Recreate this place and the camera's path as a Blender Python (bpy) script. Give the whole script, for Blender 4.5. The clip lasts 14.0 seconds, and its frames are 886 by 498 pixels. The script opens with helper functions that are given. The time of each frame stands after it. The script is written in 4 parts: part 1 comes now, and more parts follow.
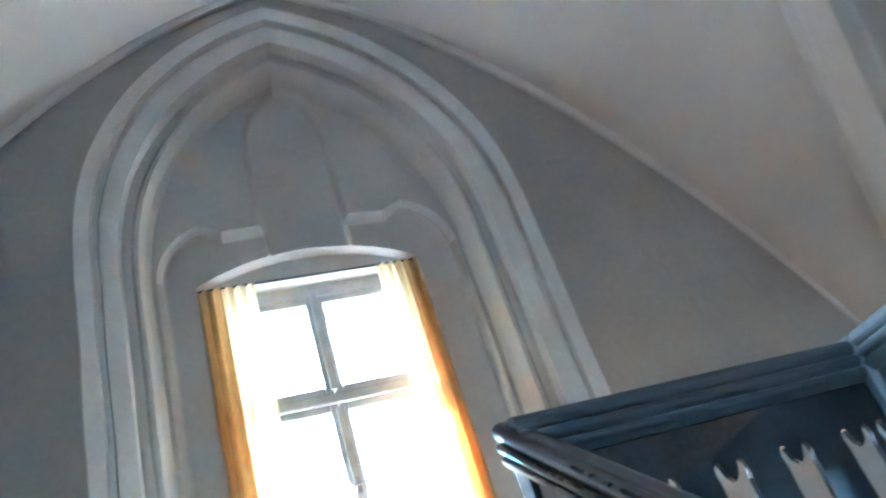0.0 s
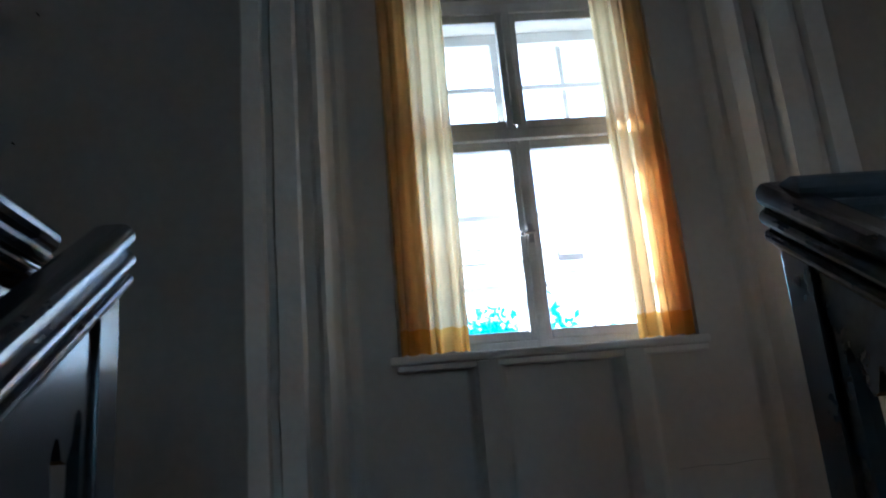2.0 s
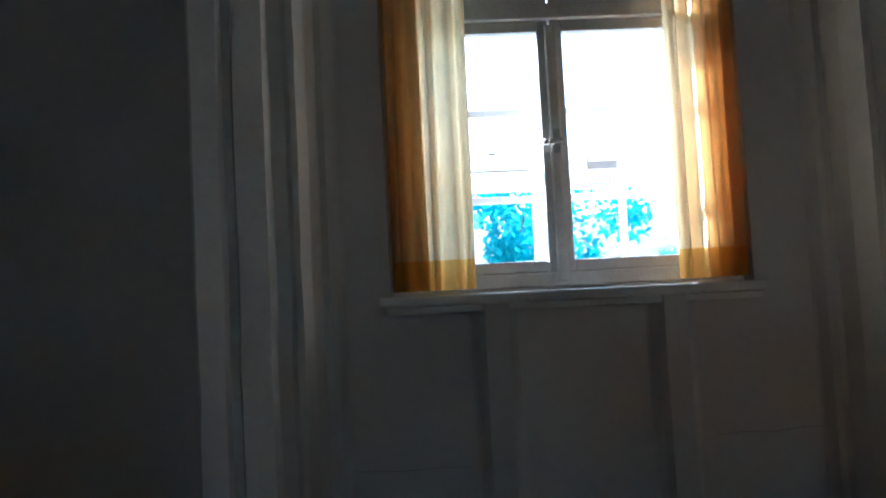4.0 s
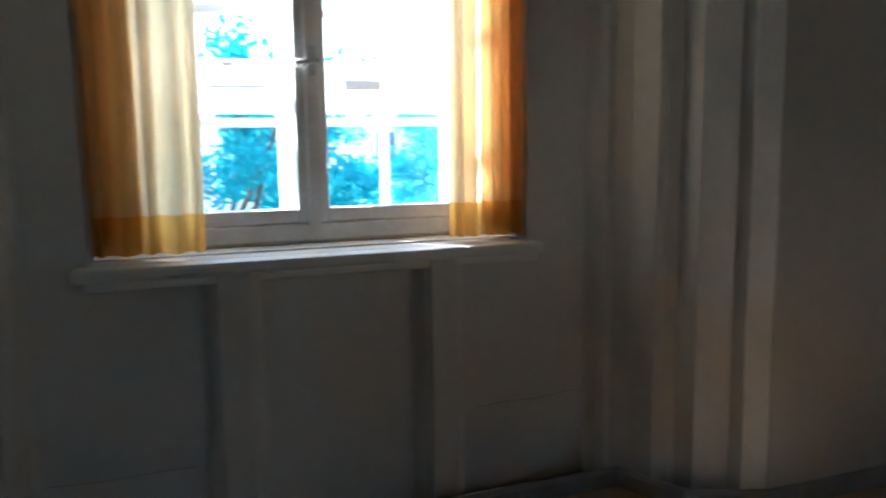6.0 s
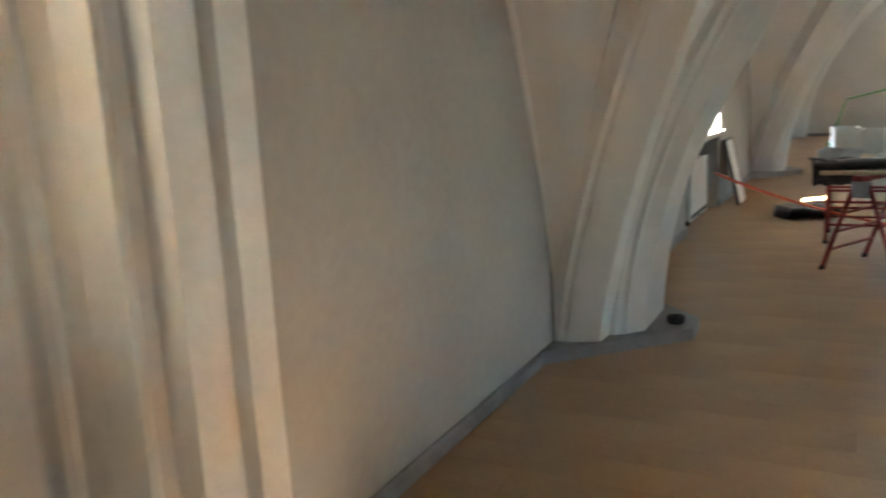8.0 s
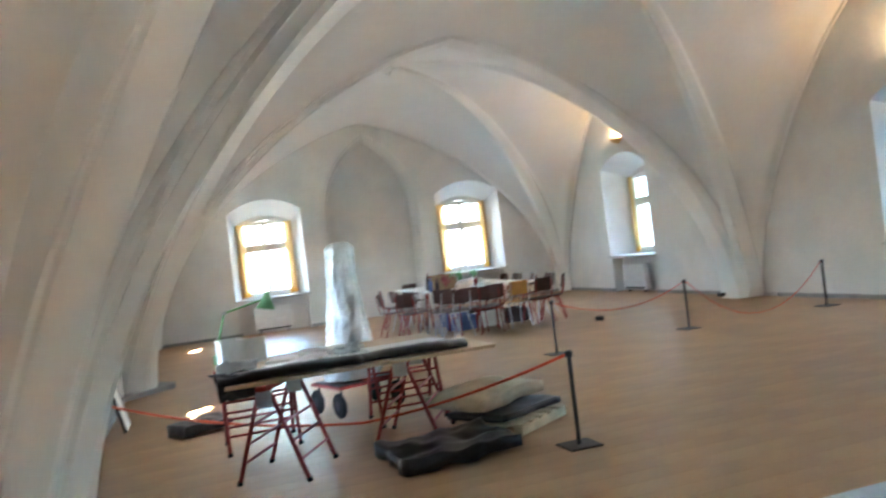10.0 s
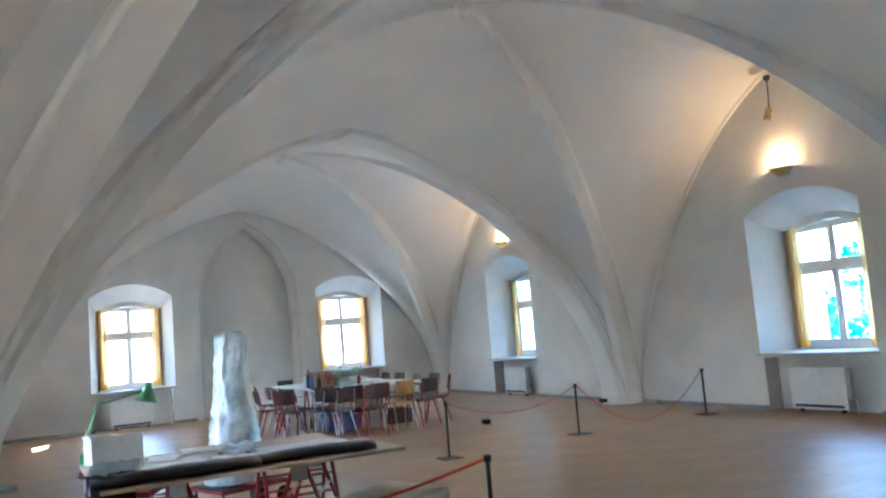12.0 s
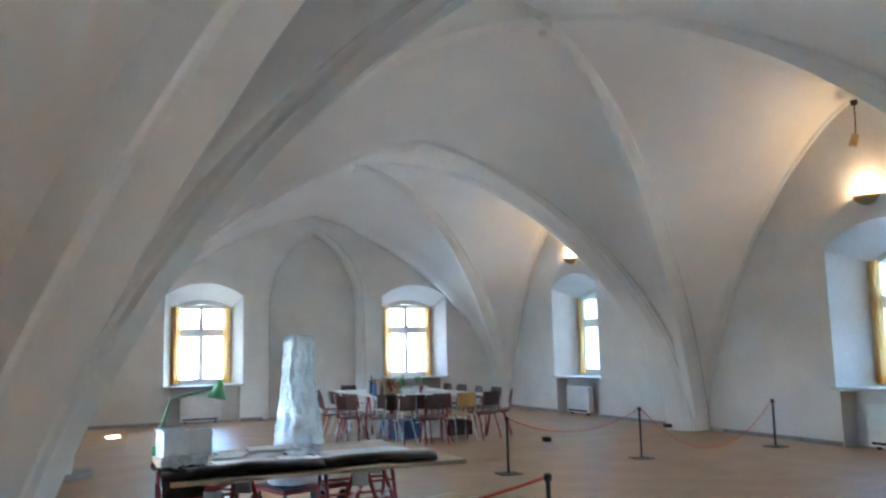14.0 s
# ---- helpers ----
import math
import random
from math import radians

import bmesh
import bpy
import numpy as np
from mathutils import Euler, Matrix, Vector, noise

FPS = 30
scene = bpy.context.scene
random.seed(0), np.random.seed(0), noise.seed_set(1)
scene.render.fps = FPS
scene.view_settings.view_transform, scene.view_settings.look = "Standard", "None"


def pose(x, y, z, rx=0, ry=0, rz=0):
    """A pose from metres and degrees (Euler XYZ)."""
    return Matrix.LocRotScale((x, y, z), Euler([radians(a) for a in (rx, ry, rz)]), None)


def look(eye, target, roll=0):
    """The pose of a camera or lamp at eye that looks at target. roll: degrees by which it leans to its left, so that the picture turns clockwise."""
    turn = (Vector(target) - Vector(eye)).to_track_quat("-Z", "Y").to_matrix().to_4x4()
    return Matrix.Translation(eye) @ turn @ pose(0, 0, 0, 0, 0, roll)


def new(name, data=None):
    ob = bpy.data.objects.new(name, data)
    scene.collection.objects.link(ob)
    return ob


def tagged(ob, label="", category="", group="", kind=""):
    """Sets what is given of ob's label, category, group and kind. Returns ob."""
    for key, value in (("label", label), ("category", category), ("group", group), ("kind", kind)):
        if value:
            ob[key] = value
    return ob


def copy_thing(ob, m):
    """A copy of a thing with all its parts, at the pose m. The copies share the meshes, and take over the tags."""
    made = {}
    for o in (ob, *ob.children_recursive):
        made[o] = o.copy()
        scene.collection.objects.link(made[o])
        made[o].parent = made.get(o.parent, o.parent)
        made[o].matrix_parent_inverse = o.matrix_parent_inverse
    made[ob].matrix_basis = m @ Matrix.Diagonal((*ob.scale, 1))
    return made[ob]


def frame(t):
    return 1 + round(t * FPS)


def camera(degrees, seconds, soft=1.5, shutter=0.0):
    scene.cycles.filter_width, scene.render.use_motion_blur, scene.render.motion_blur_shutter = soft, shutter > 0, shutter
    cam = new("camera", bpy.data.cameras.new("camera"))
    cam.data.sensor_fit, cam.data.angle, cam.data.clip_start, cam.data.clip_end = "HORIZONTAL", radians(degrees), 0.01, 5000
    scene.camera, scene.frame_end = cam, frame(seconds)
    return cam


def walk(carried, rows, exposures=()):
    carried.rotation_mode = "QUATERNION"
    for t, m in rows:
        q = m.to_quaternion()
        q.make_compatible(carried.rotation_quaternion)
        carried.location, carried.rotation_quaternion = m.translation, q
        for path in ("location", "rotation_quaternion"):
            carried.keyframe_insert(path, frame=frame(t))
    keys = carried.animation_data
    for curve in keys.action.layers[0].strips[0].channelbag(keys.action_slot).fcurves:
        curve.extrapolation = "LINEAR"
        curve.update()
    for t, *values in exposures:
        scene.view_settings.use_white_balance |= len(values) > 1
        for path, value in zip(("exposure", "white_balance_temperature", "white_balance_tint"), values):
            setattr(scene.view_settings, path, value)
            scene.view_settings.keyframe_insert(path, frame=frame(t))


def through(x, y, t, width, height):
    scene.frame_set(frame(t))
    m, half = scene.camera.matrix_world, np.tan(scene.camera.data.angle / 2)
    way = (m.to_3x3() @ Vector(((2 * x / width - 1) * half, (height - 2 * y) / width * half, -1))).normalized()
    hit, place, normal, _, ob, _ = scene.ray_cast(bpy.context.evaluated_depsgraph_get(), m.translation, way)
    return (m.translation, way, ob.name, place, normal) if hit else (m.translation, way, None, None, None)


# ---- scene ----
# Camera and walk: seconds, x, y, z, pitch, roll, yaw
PATH = [
    (0.0, -0.793, -3.950, 0.191, 31.86, 16.81, -10.60),
    (0.5, -0.802, -3.762, 0.281, 27.78, 13.36, -7.86),
    (1.0, -0.791, -3.605, 0.280, 23.07, 9.81, -4.86),
    (1.5, -0.796, -3.403, 0.376, 18.25, 6.07, -1.35),
    (2.0, -0.768, -3.258, 0.407, 15.71, 4.80, -2.64),
    (2.5, -0.735, -3.098, 0.512, 12.77, 3.10, -4.44),
    (3.0, -0.755, -2.939, 0.548, 9.86, 2.66, -2.92),
    (3.2, -0.750, -2.877, 0.596, 8.38, 2.96, -2.09),
    (5.3, -0.569, -2.300, 1.325, -4.69, 2.99, -3.74),
    (5.5, -0.619, -2.250, 1.328, -6.42, 2.89, -7.68),
    (6.0, -0.606, -2.059, 1.295, -7.83, 0.73, -21.05),
    (6.5, -0.651, -1.894, 1.321, -9.08, 3.26, -30.88),
    (7.0, -0.612, -1.729, 1.376, -10.60, 3.27, -38.60),
    (7.5, -0.488, -1.646, 1.455, -11.99, 3.30, -50.76),
    (8.0, -0.333, -1.480, 1.449, -11.23, 2.94, -62.24),
    (8.5, -0.181, -1.363, 1.496, -10.68, 5.68, -74.95),
    (9.0, -0.132, -1.298, 1.530, -9.44, 6.31, -88.48),
    (9.2, -0.156, -1.240, 1.563, -7.75, 6.84, -93.36),
    (11.3, 0.436, -0.853, 1.519, 4.29, 5.34, -119.17),
    (11.5, 0.442, -0.828, 1.515, 3.76, 5.24, -119.32),
    (12.0, 0.447, -0.816, 1.547, 6.12, 4.62, -117.38),
    (12.5, 0.442, -0.815, 1.560, 10.06, 4.74, -115.43),
    (13.0, 0.454, -0.819, 1.582, 13.71, 4.55, -113.03),
    (13.5, 0.431, -0.801, 1.581, 10.57, 2.69, -110.48),
    (14.0, 0.417, -0.777, 1.561, 7.20, 1.42, -112.90),
]
cam = camera(58.26, 14.0, soft=2.0, shutter=0.4)
EXPOSURE = [(0.0, 5.7, 5050, 9), (0.5, 4.95, 5100, 9), (1.0, 4.1, 5200, 10), (1.5, 3.45, 5250, 11), (3.2, 3.0, 5300, 11), (5.3, 3.15, 5650, 11), (6.5, 3.3, 5850, 11),
            (7.0, 3.4, 6050, 10), (7.5, 4.2, 6300, 10), (8.0, 5.6, 6500, 10), (8.5, 6.15, 6450, 10), (9.2, 6.15, 6400, 10), (11.3, 5.95, 5400, 10), (12.5, 5.80, 5400, 10), (14.0, 5.76, 5350, 10)]
walk(cam, [(t, pose(x, y, z, 90 + p, r, yaw)) for t, x, y, z, p, r, yaw in PATH], EXPOSURE)

# World and sun
SUN_DIR = Vector((-0.85, 1.0, 1.10)).normalized()
world = bpy.data.worlds.new("sky")
scene.world = world
world.use_nodes = True
wn = world.node_tree.nodes
sky = wn.new("ShaderNodeTexSky")
sky.sky_type, sky.sun_disc = "NISHITA", False
sky.sun_elevation = math.asin(SUN_DIR.z)
sky.sun_rotation = math.atan2(SUN_DIR.x, SUN_DIR.y)
world.node_tree.links.new(sky.outputs[0], wn["Background"].inputs[0])
wn["Background"].inputs[1].default_value = 0.15
sun = new("sun", bpy.data.lights.new("sun", "SUN"))
sun.data.energy, sun.data.angle, sun.data.color = 4.0, radians(0.5), (1.0, 0.95, 0.86)
sun.matrix_world = look(SUN_DIR * 60, (0, 0, 0))

# Plan of the hall
LX, W, YC = 19.89, 10.81, -5.50
WEST = -4.1
PIERS = (-4.15, 4.20, 12.38, 20.0)
TOP = 6.6
ZSPR = 0.05


# ---- materials ----
def material(name, base, rough=0.6, metal=0.0, vary=0.06, scale=6.0, fine=60.0, bump=0.1, dist=0.004, spec=0.5, dark=None):
    """A surface with blotches at two scales and a fine relief."""
    m = bpy.data.materials.new(name)
    m.use_nodes = True
    nt = m.node_tree
    b = nt.nodes["Principled BSDF"]
    b.inputs["Roughness"].default_value, b.inputs["Metallic"].default_value = rough, metal
    b.inputs["Specular IOR Level"].default_value = spec
    co = nt.nodes.new("ShaderNodeTexCoord")
    n1, n2 = nt.nodes.new("ShaderNodeTexNoise"), nt.nodes.new("ShaderNodeTexNoise")
    n1.inputs["Scale"].default_value, n1.inputs["Detail"].default_value = scale, 5
    n2.inputs["Scale"].default_value, n2.inputs["Detail"].default_value = fine, 3
    add = nt.nodes.new("ShaderNodeMath")
    add.operation = "MULTIPLY_ADD"
    add.inputs[1].default_value = 0.4
    ramp = nt.nodes.new("ShaderNodeValToRGB")
    lo = dark or tuple(max(c * (1 - 2.2 * vary), 0.0) for c in base)
    hi = tuple(min(c * (1 + 1.2 * vary), 1.0) for c in base)
    ramp.color_ramp.elements[0].position, ramp.color_ramp.elements[1].position = 0.45, 0.9
    ramp.color_ramp.elements[0].color, ramp.color_ramp.elements[1].color = (*lo, 1), (*hi, 1)
    bp = nt.nodes.new("ShaderNodeBump")
    bp.inputs["Strength"].default_value, bp.inputs["Distance"].default_value = bump, dist
    for n in (n1, n2):
        nt.links.new(co.outputs["Object"], n.inputs["Vector"])
    nt.links.new(n2.outputs["Fac"], add.inputs[0])
    nt.links.new(n1.outputs["Fac"], add.inputs[2])
    nt.links.new(add.outputs[0], ramp.inputs[0])
    nt.links.new(ramp.outputs[0], b.inputs["Base Color"])
    nt.links.new(add.outputs[0], bp.inputs["Height"])
    nt.links.new(bp.outputs[0], b.inputs["Normal"])
    return m


# Niche bands lightened, north wall darkened: the fall of light is put into colour.
LIMEWASH_LIT = material("limewash_lit", (0.87, 0.865, 0.85), 0.85, vary=0.05, scale=2.2, fine=26, bump=0.4, dist=0.010, spec=0.25)
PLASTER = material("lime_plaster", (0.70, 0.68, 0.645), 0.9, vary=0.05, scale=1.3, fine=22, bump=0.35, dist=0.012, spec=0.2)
PLASTER_SHADED = material("lime_plaster_shaded", (0.52, 0.50, 0.47), 0.9, vary=0.07, scale=1.1, fine=20, bump=0.35, dist=0.012, spec=0.2)
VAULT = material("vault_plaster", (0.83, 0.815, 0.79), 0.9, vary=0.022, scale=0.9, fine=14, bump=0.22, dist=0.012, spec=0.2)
SKIRT = material("grey_skirting", (0.30, 0.29, 0.28), 0.6, vary=0.12, scale=4, bump=0.1)
FLOOR = material("oak_boards", (0.44, 0.27, 0.14), 0.43, vary=0.08, scale=1.6, fine=34, bump=0.06, dist=0.002, spec=0.40)


def board_tones(m):
    """Boards differ a little in tone, one from the next."""
    nt = m.node_tree
    b = nt.nodes["Principled BSDF"]
    src = b.inputs["Base Color"].links[0].from_socket
    info, hsv, mr = nt.nodes.new("ShaderNodeObjectInfo"), nt.nodes.new("ShaderNodeHueSaturation"), nt.nodes.new("ShaderNodeMapRange")
    geo, addn = nt.nodes.new("ShaderNodeNewGeometry"), nt.nodes.new("ShaderNodeMath")
    addn.operation = "ADD"
    mr.inputs["From Max"].default_value = 2.0
    mr.inputs["To Min"].default_value, mr.inputs["To Max"].default_value = 0.95, 1.04
    nt.links.new(info.outputs["Random"], addn.inputs[0])
    nt.links.new(geo.outputs["Random Per Island"], addn.inputs[1])
    nt.links.new(addn.outputs[0], mr.inputs["Value"])
    nt.links.new(mr.outputs[0], hsv.inputs["Value"])
    nt.links.new(src, hsv.inputs["Color"])
    nt.links.new(hsv.outputs[0], b.inputs["Base Color"])


board_tones(FLOOR)
PAINT = material("white_paint", (0.78, 0.77, 0.74), 0.4, vary=0.04, scale=8, bump=0.05)
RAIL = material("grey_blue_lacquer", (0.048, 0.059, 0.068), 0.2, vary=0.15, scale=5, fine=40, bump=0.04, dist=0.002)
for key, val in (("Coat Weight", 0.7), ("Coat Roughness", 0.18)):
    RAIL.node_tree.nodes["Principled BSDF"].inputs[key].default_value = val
# Paler copies of the balustrade paint, with the hall's light put into the colour.
RAIL_LIT = material("blue_grey_gloss_lit", (0.42, 0.53, 0.60), 0.5, vary=0.07, scale=5, fine=40, bump=0.04, dist=0.002)
RAIL_HALF_LIT = material("blue_grey_gloss_half_lit", (0.12, 0.155, 0.18), 0.4, vary=0.05, scale=5, fine=40, bump=0.02, dist=0.001)
# Slightly greyer than PAINT, for the first window only.
SASH = material("grey_white_paint", (0.70, 0.705, 0.71), 0.35, vary=0.08, scale=7, bump=0.05)
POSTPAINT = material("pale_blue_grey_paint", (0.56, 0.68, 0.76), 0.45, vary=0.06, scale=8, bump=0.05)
METAL = material("dark_metal", (0.05, 0.05, 0.055), 0.45, 0.6, vary=0.2, bump=0.03)
STEEL = material("bright_steel", (0.55, 0.55, 0.56), 0.3, 1.0, vary=0.1, bump=0.02)
RUBBER = material("black_rubber", (0.02, 0.02, 0.02), 0.7, vary=0.2, bump=0.1)
STONE = material("stone_sill", (0.55, 0.53, 0.49), 0.6, vary=0.1, scale=5, bump=0.1)


def cloth(name, base, through=0.5):
    m = bpy.data.materials.new(name)
    m.use_nodes = True
    nt = m.node_tree
    out = nt.nodes["Material Output"]
    nt.nodes.remove(nt.nodes["Principled BSDF"])
    d, tr, mix = nt.nodes.new("ShaderNodeBsdfDiffuse"), nt.nodes.new("ShaderNodeBsdfTranslucent"), nt.nodes.new("ShaderNodeMixShader")
    co, wv, ramp = nt.nodes.new("ShaderNodeTexCoord"), nt.nodes.new("ShaderNodeTexNoise"), nt.nodes.new("ShaderNodeValToRGB")
    wv.inputs["Scale"].default_value = 14
    ramp.color_ramp.elements[0].color = (*[c * 0.82 for c in base], 1)
    ramp.color_ramp.elements[1].color = (*base, 1)
    nt.links.new(co.outputs["Object"], wv.inputs["Vector"])
    nt.links.new(wv.outputs["Fac"], ramp.inputs[0])
    mix.inputs[0].default_value = through
    for n in (d, tr):
        nt.links.new(ramp.outputs[0], n.inputs["Color"])
    nt.links.new(d.outputs[0], mix.inputs[1])
    nt.links.new(tr.outputs[0], mix.inputs[2])
    nt.links.new(mix.outputs[0], out.inputs[0])
    return m


CURTAIN = cloth("ochre_curtain_cloth", (0.92, 0.73, 0.44), 0.68)
HEM = cloth("ochre_hem_cloth", (0.88, 0.52, 0.13), 0.55)
LINING = cloth("ochre_lining_cloth", (0.88, 0.54, 0.20), 0.58)
HALLCLOTH = cloth("ochre_hall_curtain_cloth", (0.78, 0.55, 0.25), 0.42)


def glass_material(name, tint=(0.97, 0.99, 0.98)):
    m = bpy.data.materials.new(name)
    m.use_nodes = True
    nt = m.node_tree
    out = nt.nodes["Material Output"]
    nt.nodes.remove(nt.nodes["Principled BSDF"])
    t, g, mix = nt.nodes.new("ShaderNodeBsdfTransparent"), nt.nodes.new("ShaderNodeBsdfGlossy"), nt.nodes.new("ShaderNodeMixShader")
    t.inputs[0].default_value = (*tint, 1)
    g.inputs["Roughness"].default_value = 0.02
    mix.inputs[0].default_value = 0.06
    nt.links.new(t.outputs[0], mix.inputs[1])
    nt.links.new(g.outputs[0], mix.inputs[2])
    nt.links.new(mix.outputs[0], out.inputs[0])
    return m


GLASS = glass_material("window_glass")


# ---- mesh helpers ----
def finish(name, bm, mat, parent=None, label="", smooth=False):
    me = bpy.data.meshes.new(name)
    bmesh.ops.recalc_face_normals(bm, faces=bm.faces[:])
    bm.to_mesh(me)
    bm.free()
    if mat:
        me.materials.append(mat)
    if smooth:
        me.polygons.foreach_set("use_smooth", [True] * len(me.polygons))
    ob = new(name, me)
    if parent:
        ob.parent = parent
    if label:
        ob["label"] = label
    return ob


def part(name, bm, mat, parent, label="", smooth=False):
    return finish(name, bm, mat, parent, label, smooth)


def empty(name, m=None):
    ob = new(name)
    if m is not None:
        ob.matrix_world = m
    return ob


def box(x0, x1, y0, y1, z0, z1, bevel=0.0, bm=None):
    bm = bm or bmesh.new()
    vs = bmesh.ops.create_cube(bm, size=1)["verts"]
    for v in vs:
        v.co = Vector((x0 + (v.co.x + 0.5) * (x1 - x0), y0 + (v.co.y + 0.5) * (y1 - y0), z0 + (v.co.z + 0.5) * (z1 - z0)))
    if bevel:
        es = {e for v in vs for e in v.link_edges}
        bmesh.ops.bevel(bm, geom=list(es), offset=bevel, segments=2, affect="EDGES", profile=0.6)
    return bm


def rod(p, q, r, bm=None, sides=10, r2=None):
    bm = bm or bmesh.new()
    p, q = Vector(p), Vector(q)
    m = Matrix.Translation((p + q) / 2) @ (q - p).to_track_quat("Z", "Y").to_matrix().to_4x4()
    bmesh.ops.create_cone(bm, cap_ends=True, segments=sides, radius1=r, radius2=r if r2 is None else r2, depth=(q - p).length, matrix=m)
    return bm


def loft(rings, bm=None, caps=True):
    """A solid through closed rings of equal length."""
    bm = bm or bmesh.new()
    rows = [[bm.verts.new(p) for p in ring] for ring in rings]
    n = len(rows[0])
    for a, b in zip(rows, rows[1:]):
        for i in range(n):
            bm.faces.new((a[i], a[(i + 1) % n], b[(i + 1) % n], b[i]))
    if caps:
        bm.faces.new(rows[0][::-1])
        bm.faces.new(rows[-1])
    return bm


def lathe(profile, sides=20, bm=None, at=(0, 0, 0)):
    rings = [[(at[0] + r * math.cos(2 * math.pi * i / sides), at[1] + r * math.sin(2 * math.pi * i / sides), at[2] + z) for i in range(sides)] for r, z in profile]
    return loft(rings, bm)


def tube(points, r, sides=8, bm=None):
    """A round tube along points."""
    pts = [Vector(p) for p in points]
    rings = []
    for i, p in enumerate(pts):
        d = (pts[min(i + 1, len(pts) - 1)] - pts[max(i - 1, 0)]).normalized()
        a = d.orthogonal().normalized() if i == 0 else (a - d * a.dot(d)).normalized()
        c = d.cross(a)
        rings.append([p + (a * math.cos(2 * math.pi * k / sides) + c * math.sin(2 * math.pi * k / sides)) * r for k in range(sides)])
    return loft(rings, bm)


def sweep(path, side, profile, bm=None, into=None):
    """A profile (across, into the room) carried along a path that lies square to side. profile: a function of the share of the way, or a list."""
    pts = [Vector(p) for p in path]
    side = Vector(side).normalized()
    rings = []
    for i, p in enumerate(pts):
        d = (pts[min(i + 1, len(pts) - 1)] - pts[max(i - 1, 0)]).normalized()
        n = side.cross(d).normalized()
        if into is not None and n.dot(Vector(into) - p) < 0:
            n = -n
        prof = profile(i / (len(pts) - 1)) if callable(profile) else profile
        rings.append([p + side * a + n * b for a, b in prof])
    return loft(rings, bm)


def carve(ob, cutters):
    """Cuts solids out of a mesh."""
    for bm in cutters:
        c = finish("cutter", bm, None)
        mod = ob.modifiers.new("cut", "BOOLEAN")
        mod.operation, mod.solver, mod.object = "DIFFERENCE", "EXACT", c
        bpy.context.view_layer.update()
        dg = bpy.context.evaluated_depsgraph_get()
        me = bpy.data.meshes.new_from_object(ob.evaluated_get(dg))
        ob.modifiers.clear()
        old = ob.data
        ob.data = me
        bpy.data.meshes.remove(old)
        cm = c.data
        bpy.data.objects.remove(c)
        bpy.data.meshes.remove(cm)
    return ob


def arch_outline(half, spring, apex, z0, n=14, legs=0, wob=0.0, seed=0.0):
    """A pointed arch, from its left foot over the apex to its right foot. legs: points up each side; wob: how uneven its edge is."""
    h = apex - spring
    r = (half * half + h * h) / (2 * half)
    end = math.asin(min(h / r, 1.0))
    right = [(half - r + r * math.cos(end * i / n), spring + r * math.sin(end * i / n)) for i in range(n + 1)]
    right = [(half, z0 + (spring - z0) * i / (legs + 1)) for i in range(legs + 1)] + right
    left = [(-x, z) for x, z in right]
    out = left + right[::-1][1:]
    return [(x + wob * noise.noise(Vector((seed + (7 if x > 0 else 0), z * 2.3, seed * 3))) + wob * 0.6 * noise.noise(Vector((seed, z * 9.0, 4 if x > 0 else 0))), z) for x, z in out]


def segment_outline(half, z0, spring, apex, n=10):
    """A flat-arched opening."""
    h = apex - spring
    r = (half * half + h * h) / (2 * h)
    a = math.asin(half / r)
    top = [(r * math.sin(-a + 2 * a * i / n), apex - r + r * math.cos(-a + 2 * a * i / n)) for i in range(n + 1)]
    return [(-half, z0)] + top + [(half, z0)]


# ---- the hall's shell ----
def wall_arch(w):
    """Height of a wall arch over the share w of its half span."""
    w = min(max(w, 0.0), 1.0)
    return ZSPR + 5.10 * max(1 - 0.3 * w - 0.7 * w ** 1.8, 0.0) ** 0.70


def cross_arch(w):
    """Height of the webs along a transverse arch."""
    w = min(max(w, 0.0), 1.0)
    return 0.05 + 4.90 * max(1 - w ** 1.35, 0.0) ** 0.52


CROWN = (5.40, 5.40, 5.46)  # underside of the ribs at the middle of each bay
BLUNT = (0.71, 0.79, 0.63)  # the lower, the fuller the rib's curve


def rib_arch(w, bay):
    """Height of a diagonal rib's underside over the share w of its span."""
    w = min(max(w, 0.0), 1.0)
    return CROWN[bay] * max(1 - w * w, 0.0) ** BLUNT[bay]


def diagonal_arch(w, bay):
    """Height of the webs where they meet over a diagonal rib."""
    w = min(max(w, 0.0), 1.0)
    return ZSPR + (CROWN[bay] + 0.02) * max(1 - w * w, 0.0) ** (BLUNT[bay] - 0.01)


SIDE, FRONT = (0.49, 0.36, 0.36), 0.24  # the springing of the webs: from a pier's middle in each bay, and from the wall


def vault_height(x, y):
    """Four curved webs in each bay, between the diagonals and the arches."""
    for bay, (a, b) in enumerate(zip(PIERS, PIERS[1:])):
        if x <= b or b == PIERS[-1]:
            break
    u = min(abs(x - (a + b) / 2) / ((b - a) / 2 - SIDE[bay]), 1.0)
    v = min(abs(y - YC) / ((-YC if y > YC else W + YC) - FRONT), 1.0)
    f, w, r = (wall_arch, v, u) if v >= u else (cross_arch, u, v)
    ridge = diagonal_arch(0, bay) + (f(0) - diagonal_arch(0, bay)) * w
    foot = diagonal_arch(w, bay)
    k = 0.0 if w < 1e-6 else (f(min(r / w, 1.0)) - f(1)) / (f(0) - f(1))
    return foot + (max(ridge, foot) - foot) * k


